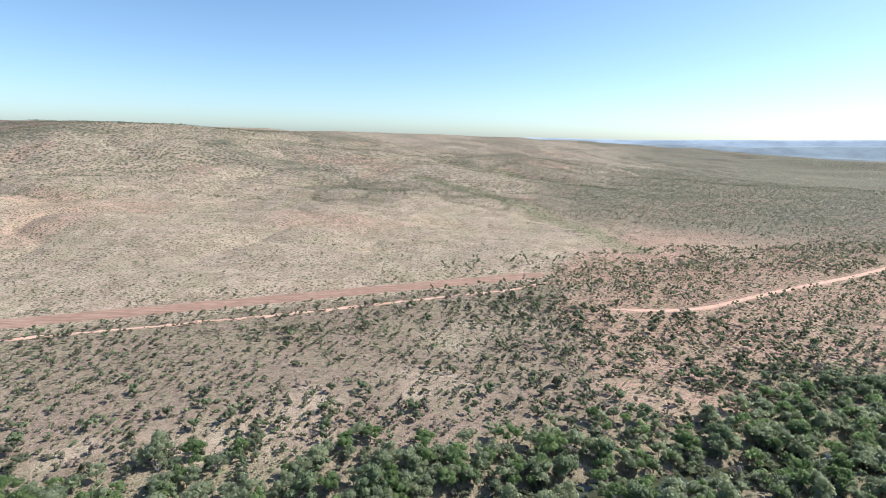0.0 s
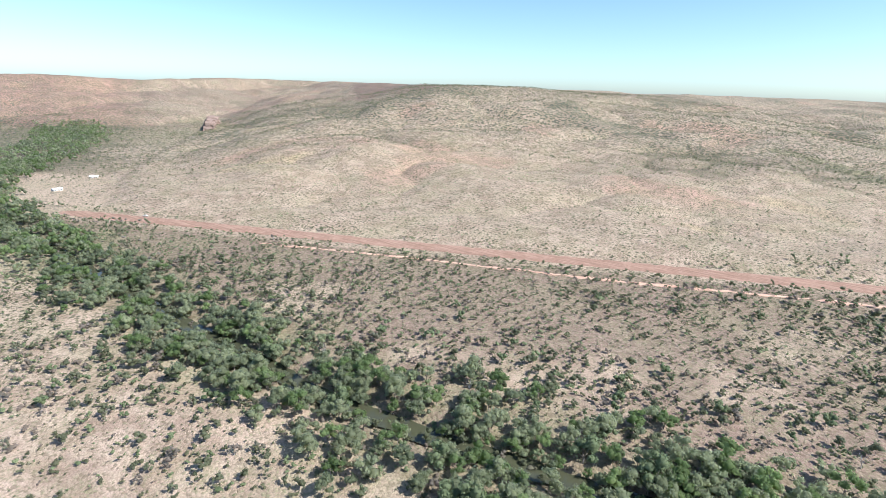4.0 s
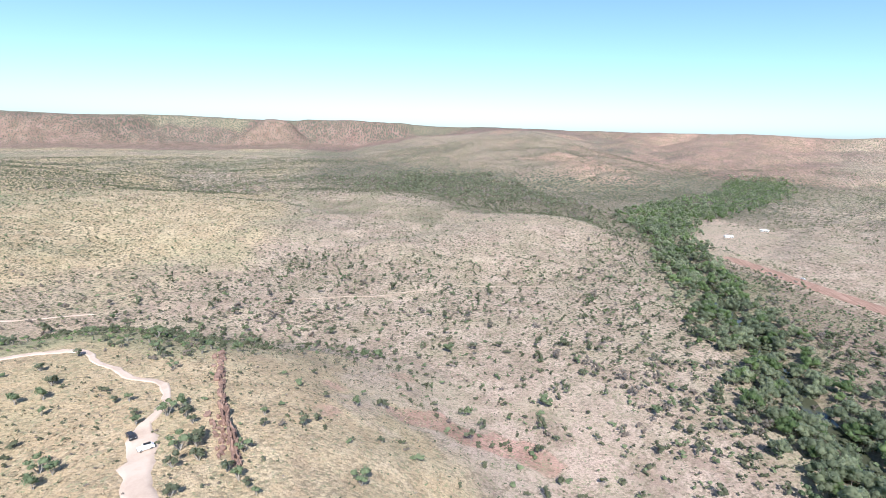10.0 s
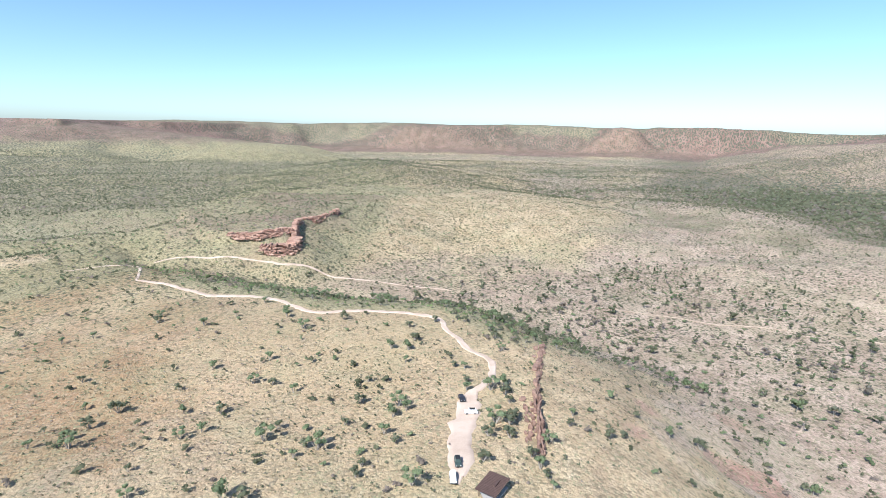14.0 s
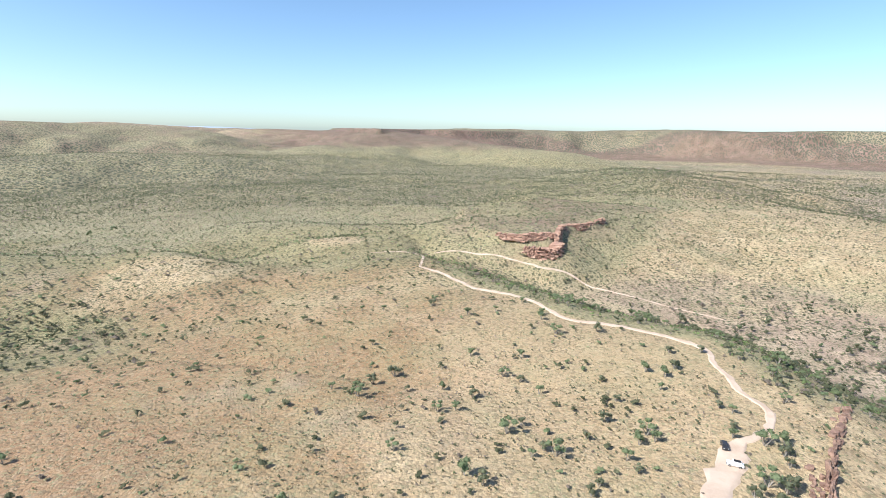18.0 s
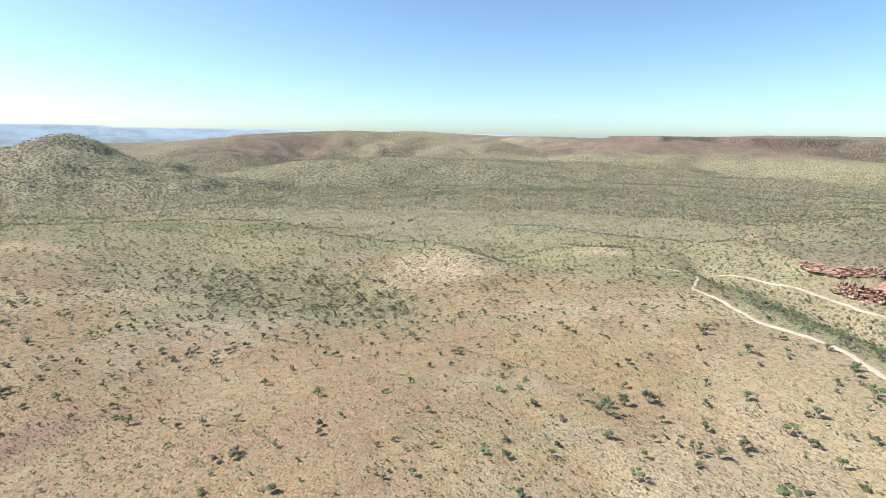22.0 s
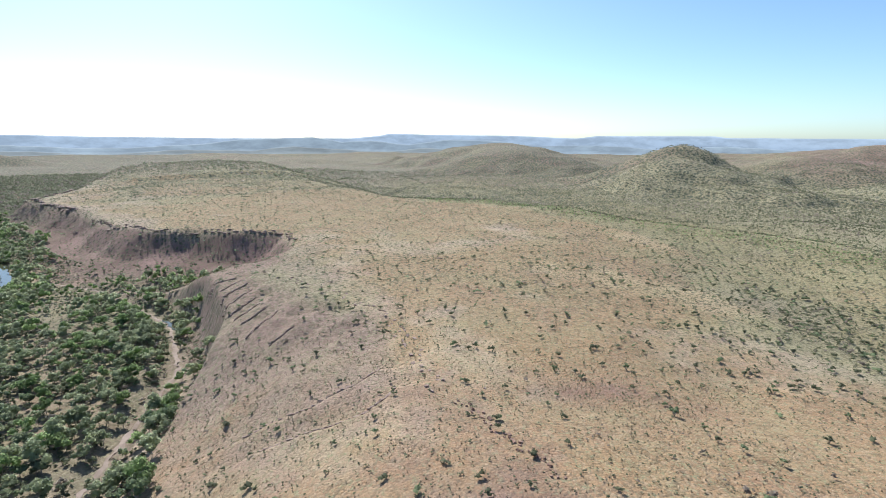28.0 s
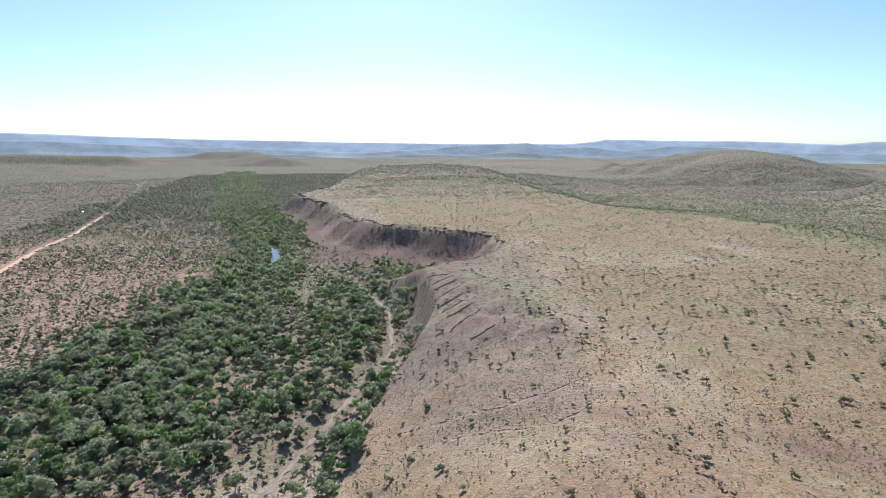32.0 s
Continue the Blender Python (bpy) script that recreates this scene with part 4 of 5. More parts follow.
def covers():
    """How thickly each kind of plant stands, on the rings of the ground: plants per square metre."""
    x, y, z, r, b = gx, gy, gz, np.hypot(gx, gy), bearing(gx, gy)
    dr, dc = along(RIVER, x, y)[0], along(CREEK, x, y)[0]
    across, _ = strip_side(x, y)
    n1, n2, n3 = fbm(x, y, 120, 4), fbm(x + 400, y, 60, 3), fbm(x, y + 300, 260, 3)
    low, beyond = (1 - smooth(7, 15, z)) * (1 - smooth(700, 1000, dr) * (y < 100)), smooth(12, 30, across)
    wide = 31 + 14 * n1 + 22 * smooth(120, 260, x) * (1 - smooth(420, 800, x)) + 45 * smooth(-700, -1100, x) + 26 * smooth(500, 900, x) + 16 * smooth(-190, -100, x) * (1 - smooth(60, 160, x))
    gap = 4.6 * (1 - smooth(500, 900, r))
    belt = np.clip(1.25 - dr / wide, 0, 1) * (dr > gap + 2.5 * n2) * (z < 16)
    forest = smooth(150, 230, x) * (1 - smooth(470, 600, x)) * (y < np.interp(x, [100, 270, 430, 640], [218, 246, 285, 330])) * smooth(3, 10, dc) * low
    gums = 0.024 * belt + 0.021 * forest * np.clip(0.75 + 0.8 * n2, 0.15, 1)
    gully_wood = smooth(0.2, 0.05, np.abs(n3)) * 0.4
    plain_north = low * (1 - beyond)
    wood = plain_north * (0.0026 + 0.013 * np.exp(-((dr - 34) / 50) ** 2) * (0.5 + 0.5 * smooth(130, 170, y + 0.1 * x)) + 0.015 * smooth(-60, 250, x) * (y > 100) + 0.006 * smooth(-560, -800, x) + 0.0022 * (x < -100) * (y < 140))
    wood = wood * np.clip(0.75 + 1.0 * n2, 0.05, 2) + 0.0012 * smooth(1.0, 1.3, soils["green"] + 0.6 * n2) * (r > 400) * ((b < 150) | (b > 265))
    shrub = plain_north * np.clip(0.06 + 0.035 * n2, 0.01, 1) * (1 - 0.35 * (x < -100) * (y < 150)) * (1 - 0.85 * soils["sand"])
    hill = (1 - low) * (1 - beyond)
    south = smooth(120, 145, b) * (1 - smooth(225, 245, b)) * smooth(380, 560, r)
    shrub = shrub + hill * np.clip(0.012 + 0.007 * n1 + 0.005 * n2, 0.004, 1) * (0.5 + 0.6 * smooth(230, 380, r)) * (1 - 0.3 * soils["shale"]) + 0.013 * south + 0.004 * smooth(60, 200, -y) * smooth(190, 300, -x) * (1 - low)
    shrub = shrub + beyond * np.clip(0.0062 + 0.0100 * n1 + 0.010 * gully_wood * smooth(60, 200, across), 0.0006, 1)
    shrub = shrub + 0.05 * (soils["green"] > 0.5) * (r < 420) * (x < -100) * (y < -120) * (y > -380) * np.clip(0.5 + n2, 0, 1)
    shrub = shrub + 0.06 * (1 - smooth(25, 75, np.hypot((x - 220) * 0.6, y + 345)))
    shrub = shrub + 0.005 * smooth(205, 230, b) * (1 - smooth(285, 300, b)) * smooth(170, 300, r) * hill * np.clip(0.6 + n1, 0, 2)
    shrub = shrub + 0.006 * beyond * np.exp(-((across - 38) / 16) ** 2) * (0.3 + n2) + 0.03 * np.exp(-((across + 33) / 9) ** 2) * (x > -650) * (x < 200) * np.clip(0.5 + n2, 0, 1)
    shrub = shrub + 0.03 * (1 - smooth(8, 34, along(GULLIES[0], x, y)[0])) + 0.03 * (1 - smooth(8, 30, along(GULLIES[1], x, y)[0]))
    shrub = shrub + 0.012 * soils["woods"] * (r > 450)
    fringe = along([(1900, 330, 0), (1584, 150, 0), (1361, -80, 0), (1152, -320, 0), (838, -530, 0), (640, -650, 0), (411, -660, 0), (174, -617, 0), (-20, -560, 0), (-100, -520, 0)], x, y)[0]
    fringe = np.minimum(fringe, 1.4 * along(CREST_FRINGE, x, y)[0])
    shrub = shrub + 0.035 * (1 - smooth(15, 70, fringe)) * np.clip(0.7 + n2, 0.1, 1.3)
    shrub = np.where(r > 480, np.maximum(shrub, (0.0085 + 0.006 * n1 + 0.004 * n2) * (1 - 0.6 * soils["clay_and_shade"].clip(0, 1))), shrub) * (1 - 0.35 * smooth(1500, 2000, r))
    crest = along([(262, -40, 0), (300, -24, 0), (340, 2, 0), (385, 30, 0), (418, 50, 0)], x, y)[0]
    shrub = shrub + 0.022 * np.exp(-(crest / 11) ** 2) * np.clip(0.6 + n2, 0, 1) + 0.016 * smooth(-60, -10, inside(PLATEAU, x, y)) + 0.014 * (1 - smooth(45, 110, np.hypot((x - 190) * 0.8, y + 310)))
    shrub = shrub + 0.012 * smooth(-70, -20, inside(UPLAND, x, y)) * (1 - smooth(0, 8, inside(UPLAND, x, y))) * (x > 480)
    wood = wood + 0.012 * (1 - smooth(6, 26, along([(21, 548, 0), (108, 590, 0), (194, 628, 0), (327, 680, 0), (509, 724, 0)], x, y)[0])) + 0.01 * (1 - smooth(15, 60, np.hypot(x - 60, y - 440)))
    thicket = 0.05 * (1 - smooth(10, 42, along(CREST_FRINGE, x, y)[0] + 14 * n2)) * (x > 300) * smooth(30, 42, z)
    thicket = thicket + 0.02 * (1 - smooth(12, 60, along([(-200, -190, 0), (-196, -215, 0), (-172, -262, 0), (-150, -310, 0), (-125, -350, 0), (-100, -420, 0), (-40, -450, 0)], x, y)[0] + 12 * n2)) * (1 - smooth(-6, 4, x - np.interp(y, [-396, -318, -250, -207, -150], [-76, -104, -138, -180, -172])))
    bush = (hill * np.clip(0.065 + 0.045 * n2, 0.015, 1) + plain_north * 0.022) * (1 - smooth(430, 560, r))
    grass = hill * np.clip(0.12 + 0.14 * n2, 0.02, 1) * (1 - smooth(220, 330, r))
    return {k: on_rings(v) for k, v in dict(thicket=thicket, gums=gums, wood=wood, shrub=shrub, bush=bush, grass=grass).items()}


COVER = covers()


def sown(kind, near, far_r, seed, most):
    """Places of plants between two distances, as thick as their cover says, up to most a square metre."""
    rng = np.random.RandomState(seed)
    n = int(math.pi * (far_r ** 2 - near ** 2) * most)
    keep = COVER[kind]
    xy = spread(rng, n, near, far_r, lambda x, y: keep(x, y) / most)
    return xy[clear_of_roads(xy[:, 0], xy[:, 1])], rng


def layer(name, kind, near, far_r, most, forms, low, high, material, label, category, seed, power=1.8, wide=1.0, timber=None, mixed=None):
    xy, rng = sown(kind, near, far_r, seed, most)
    h = low + (high - low) * rng.rand(len(xy)) ** power
    hue = np.clip(0.45 + 0.4 * fbm(xy[:, 0], xy[:, 1], 55, 2) + 0.3 * rng.randn(len(xy)), 0, 1)
    other = rng.rand(len(xy)) < (mixed[1] if mixed else 0)
    scatter(name, forms, xy[~other], h[~other], material, label, category, seed, wide, tint=hue[~other])
    if mixed:
        scatter(mixed[2], forms, xy[other], h[other], mixed[0], mixed[3], category, seed, wide, tint=hue[other])
    if timber:
        scatter(name + "_timber", timber, xy, h, BARK, "pale trunks and limbs of the " + category, "trunks", seed, 1.0)
    return len(xy)


gums = [gum_form(s, 1.0, 200, 0.046) for s in range(8)]
gums_mid = [gum_form(20 + s, 1.0, 34, 0.075, sides=4, lobes_most=6) for s in range(6)]
gums_far = [gum_form(30 + s, 1.0, 6, 0.12, sides=4, lobes_most=3) for s in range(5)]
shrubs = [shrub_form(40 + s, 16, 0.13) for s in range(8)]
shrubs_mid = [shrub_form(60 + s, 3, 0.2, sides=4, lobes_most=1, wide=0.4) for s in range(8)]
shrubs_far = [shrub_form(80 + s, 0, 0.3, sides=4, lobes_most=1, wide=0.5) for s in range(8)]
tufts = [tuft_form(100 + s, 7) for s in range(4)]
crowns, timbers = (lambda forms: [f[0] for f in forms]), (lambda forms: [f[1] for f in forms])
layer("creek_wood", "gums", 60, 520, 0.026, crowns(gums), 6, 13, GUM, "grey-green river gums crowding the creek", "creek trees", 1, 1.2,
      timber=timbers(gums), mixed=(LUSH, 0.3, "creek_figs", "dark green paperbarks and figs by the water"))
layer("far_creek_wood", "gums", 520, 1200, 0.022, crowns(gums_mid), 7, 15, GUM, "grey-green gums along the distant creek", "creek trees", 2, 1.2,
      mixed=(LUSH, 0.35, "far_creek_figs", "dark green trees along the distant creek"))
layer("valley_wood", "gums", 1200, 2600, 0.012, crowns(gums_far), 8, 16, GUM, "distant dark creek woodland", "creek trees", 12, 1.2, mixed=(LUSH, 0.45, "distant_figs", "distant dark green trees along the valley"))
layer("savanna_trees", "wood", 110, 480, 0.026, crowns(gums_mid), 3.5, 9, WOODLEAF, "open woodland of grey-green savanna trees", "savanna trees", 13, 1.6, timber=timbers(gums_mid),
      mixed=(SPRIG, 0.22, "green_savanna_trees", "fresh green savanna trees"))
layer("open_woodland", "wood", 480, 1100, 0.026, crowns(gums_far), 5, 10, WOODLEAF, "open woodland on the plain", "savanna trees", 14, 1.6, mixed=(SPRIG, 0.2, "green_woodland", "fresh green trees on the plain"))
layer("far_woodland", "wood", 1100, 2400, 0.012, shrubs_far, 6, 11, WOODLEAF, "distant open woodland", "savanna trees", 15, 1.4)
layer("savanna_scrub", "shrub", 60, 480, 0.08, shrubs, 1.0, 4.0, BUSH, "scattered olive-green shrubs on dry ground", "shrubs", 3, 2.4, mixed=(SPRIG, 0.25, "green_scrub", "fresh green shrubs on dry ground"))
layer("open_scrub", "shrub", 480, 950, 0.06, shrubs_mid, 1.0, 4.0, BUSH, "scattered olive-green shrubs on the slopes", "shrubs", 4, 1.8, mixed=(SPRIG, 0.25, "green_open_scrub", "fresh green shrubs on the slopes"))
layer("far_scrub", "shrub", 950, 1500, 0.03, shrubs_far, 2.0, 4.6, BUSH, "distant olive-green scrub", "shrubs", 5, 1.6)
layer("distant_scrub", "shrub", 1500, 2300, 0.0075, shrubs_far, 3.0, 6.0, BUSH, "olive-green scrub on the far slopes", "shrubs", 9, 1.4)
layer("crest_thicket", "thicket", 150, 1900, 0.055, shrubs_mid, 1.2, 3.2, LUSH, "fresh green thicket along the crest of the hills", "shrubs", 16, 1.3)
layer("low_bushes", "bush", 120, 560, 0.11, shrubs_mid, 0.5, 1.5, BUSH, "knee-high grey-green bushes in the grass", "bushes", 7, 1.5)
layer("spinifex", "grass", 120, 280, 0.3, tufts, 0.25, 0.62, TUFT, "straw-coloured spinifex hummocks on the ridge", "grass", 6, 1.0, 1.3)


# ---- things ----
def part(name, data, material, parent, label=""):
    """Links a bmesh, or a mesh that is shared, as one part under a thing or a part."""
    if isinstance(data, bmesh.types.BMesh):
        me = bpy.data.meshes.new(name)
        data.to_mesh(me)
        data.free()
        me.materials.append(material)
    else:
        me = data
    ob = new(name, me)
    ob.parent = parent
    return tagged(ob, label)


def thing(name, x, y, label, category, group="", z=None, turn=0.0):
    ob = new(name)
    ob.empty_display_size = 0.3
    ob.matrix_basis = pose(x, y, float(ground_z(np.array(x), np.array(y))) if z is None else z, 0, 0, turn)
    return tagged(ob, label, category, group)


def box(bm, sx, sy, sz, x=0.0, y=0.0, z=0.0, bevel=0.0, taper=1.0, taper_y=None, turn=None):
    """A block standing on z, its top drawn in by taper, its edges rounded."""
    made = bmesh.ops.create_cube(bm, size=1.0, matrix=Matrix.Translation((0, 0, 0.5)))["verts"]
    for v in made:
        if v.co.z > 0.5:
            v.co.x *= taper
            v.co.y *= taper if taper_y is None else taper_y
        v.co = Vector((v.co.x * sx, v.co.y * sy, v.co.z * sz))
        if turn is not None:
            v.co = turn @ v.co
        v.co += Vector((x, y, z))
    if bevel:
        bmesh.ops.bevel(bm, geom=list({e for v in made for e in v.link_edges}), offset=bevel, segments=2, affect="EDGES", profile=0.6)
    return bm


def rod(bm, radius, length, m, sides=10, top=None):
    bmesh.ops.create_cone(bm, cap_ends=True, segments=sides, radius1=radius, radius2=radius if top is None else top, depth=length, matrix=m)
    return bm


# rocks
def rock_mesh(seed, material, blocky=0.6):
    rng = np.random.RandomState(seed)
    bm = bmesh.new()
    bmesh.ops.create_cube(bm, size=1.0)
    bmesh.ops.subdivide_edges(bm, edges=bm.edges[:], cuts=1, use_grid_fill=True)
    for v in bm.verts:
        v.co = v.co.lerp(v.co.normalized() * 0.62, 1 - blocky) + Vector(rng.randn(3) * 0.07)
    bmesh.ops.triangulate(bm, faces=bm.faces[:])
    me = bpy.data.meshes.new("rock")
    bm.to_mesh(me)
    bm.free()
    me.materials.append(material)
    return me


RED_ROCKS = [rock_mesh(200 + i, FINROCK) for i in range(7)]
CLIFF_ROCKS = [rock_mesh(240 + i, ROCK, 0.86) for i in range(6)]
GREY_ROCKS = [rock_mesh(220 + i, GREYROCK) for i in range(6)]


def outcrop(name, label, line, count, length, depth, tall, rocks, seed, spread_by=0.6, sunk=0.3, lean=6, heights=None, tiers=1):
    """A broken wall of rock along a line on the ground, each block a part. tall: least and greatest height of a block."""
    rng = np.random.RandomState(seed)
    pts = np.array([p[:2] for p in line], float)
    seg = np.linalg.norm(np.diff(pts, axis=0), axis=1)
    run = np.concatenate([[0], np.cumsum(seg)])
    cx, cy = pts.mean(0)
    base = thing(name, cx, cy, label, "rock outcrop")
    across_z = [[float(ground_z(np.array(p[0] + a), np.array(p[1] + b))) for a in (-9, 0, 9) for b in (-9, 0, 9)] for p in pts]
    foot, crown = min(map(min, across_z)) * 0.45 + max(map(max, across_z)) * 0.55, max(map(max, across_z))
    for i in range(count):
        s = run[-1] * (i + rng.rand()) / count
        k = min(np.searchsorted(run, s, "right") - 1, len(seg) - 1)
        d = (pts[k + 1] - pts[k]) / seg[k]
        p = pts[k] + d * (s - run[k]) + np.array([-d[1], d[0]]) * rng.randn() * spread_by
        h = tall[0] + (tall[1] - tall[0]) * rng.rand() ** 1.4
        if heights:
            h *= np.interp(s / run[-1], np.linspace(0, 1, len(heights)), heights)
        size = Vector((length * (0.6 + 0.8 * rng.rand()), depth * (0.6 + 0.8 * rng.rand()), h))
        rock = part("rock", rocks[rng.randint(len(rocks))], None, base)
        z = float(ground_z(np.array(p[0]), np.array(p[1]))) + h * (0.5 - sunk)
        if tiers > 1:
            level = i % tiers
            p = p + np.array([-d[1], d[0]]) * (2.2 - 1.8 * level)
            z = max(float(ground_z(np.array(p[0]), np.array(p[1]))) + h * 0.2, foot + level * (crown - foot) / (tiers - 0.6))
        turn = Euler((radians(rng.randn() * lean), radians(rng.randn() * lean), math.atan2(d[1], d[0]) + rng.randn() * 0.2))
        rock.matrix_basis = Matrix.LocRotScale((p[0] - cx, p[1] - cy, z - base.location.z), turn, size)
    return base


outcrop("rock_fin", "jagged upright fin of red sandstone on the ridge crest", [(-168, -124), (-152, -112), (-141, -103), (-131, -94), (-122, -86)], 96, 2.1, 0.8, (1.2, 6.0), RED_ROCKS, 1, 0.6,
        0.16, 8, (0.3, 0.5, 0.85, 1.1, 0.6))
outcrop("rock_spine", "low broken spine of red sandstone running up the crest", [(-200, -146), (-184, -135), (-168, -124)], 26, 2.2, 1.6, (0.8, 3.0), RED_ROCKS, 2, 1.4)
outcrop("rock_apron", "tumbled red boulders below the sandstone fin", [(-146, -112), (-134, -101), (-124, -92)], 24, 1.5, 1.3, (0.6, 2.2), RED_ROCKS, 3, 1.6)


def cliff(name, label, line, tall, courses, rocks, seed, block=2.4, batter=0.7, deep=3.4, proud=0.4):
    """A cliff of level courses of rock along a line, each block a part; the face leans back by batter metres a course."""
    rng = np.random.RandomState(seed)
    pts = np.array(line, float)
    seg = np.linalg.norm(np.diff(pts, axis=0), axis=1)
    run = np.concatenate([[0], np.cumsum(seg)])
    height_at = lambda p: float(ground_z(np.array(p[0]), np.array(p[1])))
    cx, cy = pts.mean(0)
    base = thing(name, cx, cy, label, "rock outcrop")
    for course in range(courses):
        s = -rng.rand() * block
        while s < run[-1]:
            length = block * (0.5 + rng.rand())
            mid = min(max(s + length / 2, 0), run[-1])
            k = min(np.searchsorted(run, mid, "right") - 1, len(seg) - 1)
            d = (pts[k + 1] - pts[k]) / seg[k]
            q = np.array([-d[1], d[0]])
            p = pts[k] + d * (mid - run[k])
            if height_at(p + q * 8) < height_at(p - q * 8):
                q = -q
            share = np.interp(mid / run[-1], [0, 0.12, 0.3, 0.85, 1], [0.35, 0.8, 1, 1, 0.5]) * (0.85 + 0.25 * rng.rand())
            step = tall / courses
            top = height_at(p + q * 5) + proud
            foot = top - tall * share
            z = foot + step * (course + 0.5)
            s += length
            if z > top + 0.2 * step:
                continue
            p = p + q * (batter * course + rng.randn() * 0.35)
            rock = part("rock", rocks[rng.randint(len(rocks))], None, base)
            turn = Euler((radians(rng.randn() * 3), radians(rng.randn() * 3), math.atan2(d[1], d[0]) + rng.randn() * 0.12))
            rock.matrix_basis = Matrix.LocRotScale((p[0] - cx, p[1] - cy, z - base.location.z), turn, Vector((length * 1.12, deep * (0.9 + 0.3 * rng.rand()), step * 1.14)))
    return base


cliff("sandstone_cliff", "stepped red sandstone cliff at the end of a plateau", [(-166, -480), (-176, -472), (-190, -464), (-206, -461), (-220, -462)], 6.8, 5, CLIFF_ROCKS, 4, 2.2, 0.7, 4.0, 1.6)
cliff("sandstone_tower", "blocky red sandstone buttress above the valley track", [(-184, -450), (-196, -443), (-208, -440), (-216, -444), (-221, -454)], 10.0, 7, CLIFF_ROCKS, 5, 2.2, 0.55, 9.0, 5.0)
cliff("shaded_cliff", "shadowed face of the sandstone plateau", [(-221, -458), (-229, -470), (-239, -488), (-250, -502)], 12.0, 6, CLIFF_ROCKS, 6, 2.8, 0.5, 4.5, 1.6)
cliff("upper_cliff", "upper ledge of red sandstone on the plateau edge", [(-256, -508), (-270, -507), (-286, -514), (-300, -524), (-316, -538)], 7.6, 5, CLIFF_ROCKS, 7, 2.4, 0.7, 4.0, 2.0)
outcrop("rim_outcrop", "broken red rock rim along the ridge edge", [(122, -66), (132, -66), (142, -63), (153, -59), (166, -55), (180, -51)], 46, 1.4, 0.9, (0.3, 1.1), RED_ROCKS, 8, 1.6, 0.4, 14)
outcrop("crest_rubble", "dark shale rubble along the ridge edge", [(186, -49), (225, -46), (270, -42), (310, -33), (358, -9), (404, 26)], 60, 2.0, 1.4, (0.3, 1.1), GREY_ROCKS, 9, 4.0, 0.4, 9)
for i, line in enumerate([[(410, 81), (405, 72), (413, 62)], [(385, 70), (396, 63), (406, 55)], [(339, 56), (351, 49), (362, 43)], [(321, 47), (329, 40), (338, 34)], [(308, 37), (319, 31), (330, 26)],
                          [(284, 28), (291, 21), (298, 15)], [(352, 62), (366, 54), (378, 46)], [(368, 66), (381, 58), (392, 51)], [(330, 52), (340, 45), (350, 38)], [(300, 42), (311, 36), (318, 32)]]):
    outcrop("rock_ledge", "thin tilted ledge of dark shale across the slope", line, 22, 2.6, 0.7, (0.5, 1.0), GREY_ROCKS, 20 + i, 0.2, 0.25, 4)
for i, line in enumerate(BENCHES):
    outcrop("bench_ledge", "low shale ledge along a bench of the slope", [p[:2] for p in line], 40, 2.6, 0.8, (0.5, 1.0), GREY_ROCKS, 60 + i, 0.3, 0.25, 4, (0.3, 0.6, 0.8, 1.2, 1.5))
outcrop("mesa_rim", "dark cliff rim of a flat-topped hill", [(555, 22), (600, 38), (625, 110), (648, 176), (700, 240), (771, 285)], 80, 4.0, 2.4, (0.8, 2.6), GREY_ROCKS, 40, 2.6, 0.4, 6)
outcrop("mesa_rim", "dark cliff rim of a farther flat-topped hill", [(840, 330), (900, 380), (985, 452), (1060, 452), (1150, 450)], 44, 9.0, 5.0, (2.0, 5.0), GREY_ROCKS, 41, 3.0, 0.35, 4)
cliff("gorge_cliff", "shadowed dark cliff above the river gorge", [(-1570, 925), (-1660, 975), (-1740, 1035), (-1850, 1095)], 60.0, 5, GREY_ROCKS, 42, 17.0, 4.0, 26.0, 24.0)


# plants that can be told apart
def plant_parts(name, form, tall, leaf, label, category, group):
    crown, wood = form
    base = new(name)
    tagged(base, label, category, group)
    hue = np.full(len(crown[0]), 0.35 + 0.4 * np.random.RandomState(int(tall * 10)).rand())
    part("crown", mesh_from("crown", crown[0] * tall, crown[1], leaf, tint=hue), None, base)
    part("trunk", mesh_from("trunk", wood[0] * tall, wood[1], BARK), None, base)
    return base


def low_form(seed, leaves, size):
    """A short many-stemmed tree with a wide uneven crown."""
    rng = np.random.RandomState(seed)
    lobes, wood = [], []
    for i in range(rng.randint(4, 7)):
        turn, out = i * 2.2 + rng.rand(), 0.08 + 0.3 * rng.rand()
        q = (math.cos(turn) * out, math.sin(turn) * out, 0.45 + 0.4 * rng.rand())
        lobes.append((*q, 0.2 + 0.11 * rng.rand()))
        wood.append(limb((rng.randn() * 0.02, rng.randn() * 0.02, -0.08), q, 0.03, 0.012, 4))
    return leaf_cloud(rng, lobes, leaves, size), joined(wood)


def plant_out(templates, places, seed, low, high):
    rng = np.random.RandomState(seed)
    used = set()
    for x, y in places:
        k = rng.randint(len(templates))
        m = pose(x, y, float(ground_z(np.array(x), np.array(y))), 0, 0, rng.rand() * 360)
        size = low + (high - low) * rng.rand()
        if k in used:
            ob = copy_thing(templates[k], m)
        else:
            used.add(k)
            ob = templates[k]
        ob.matrix_basis = m @ Matrix.Diagonal((size, size, size, 1))
    for k, ob in enumerate(templates):
        if k not in used:
            for o in (*ob.children_recursive, ob):
                bpy.data.objects.remove(o)


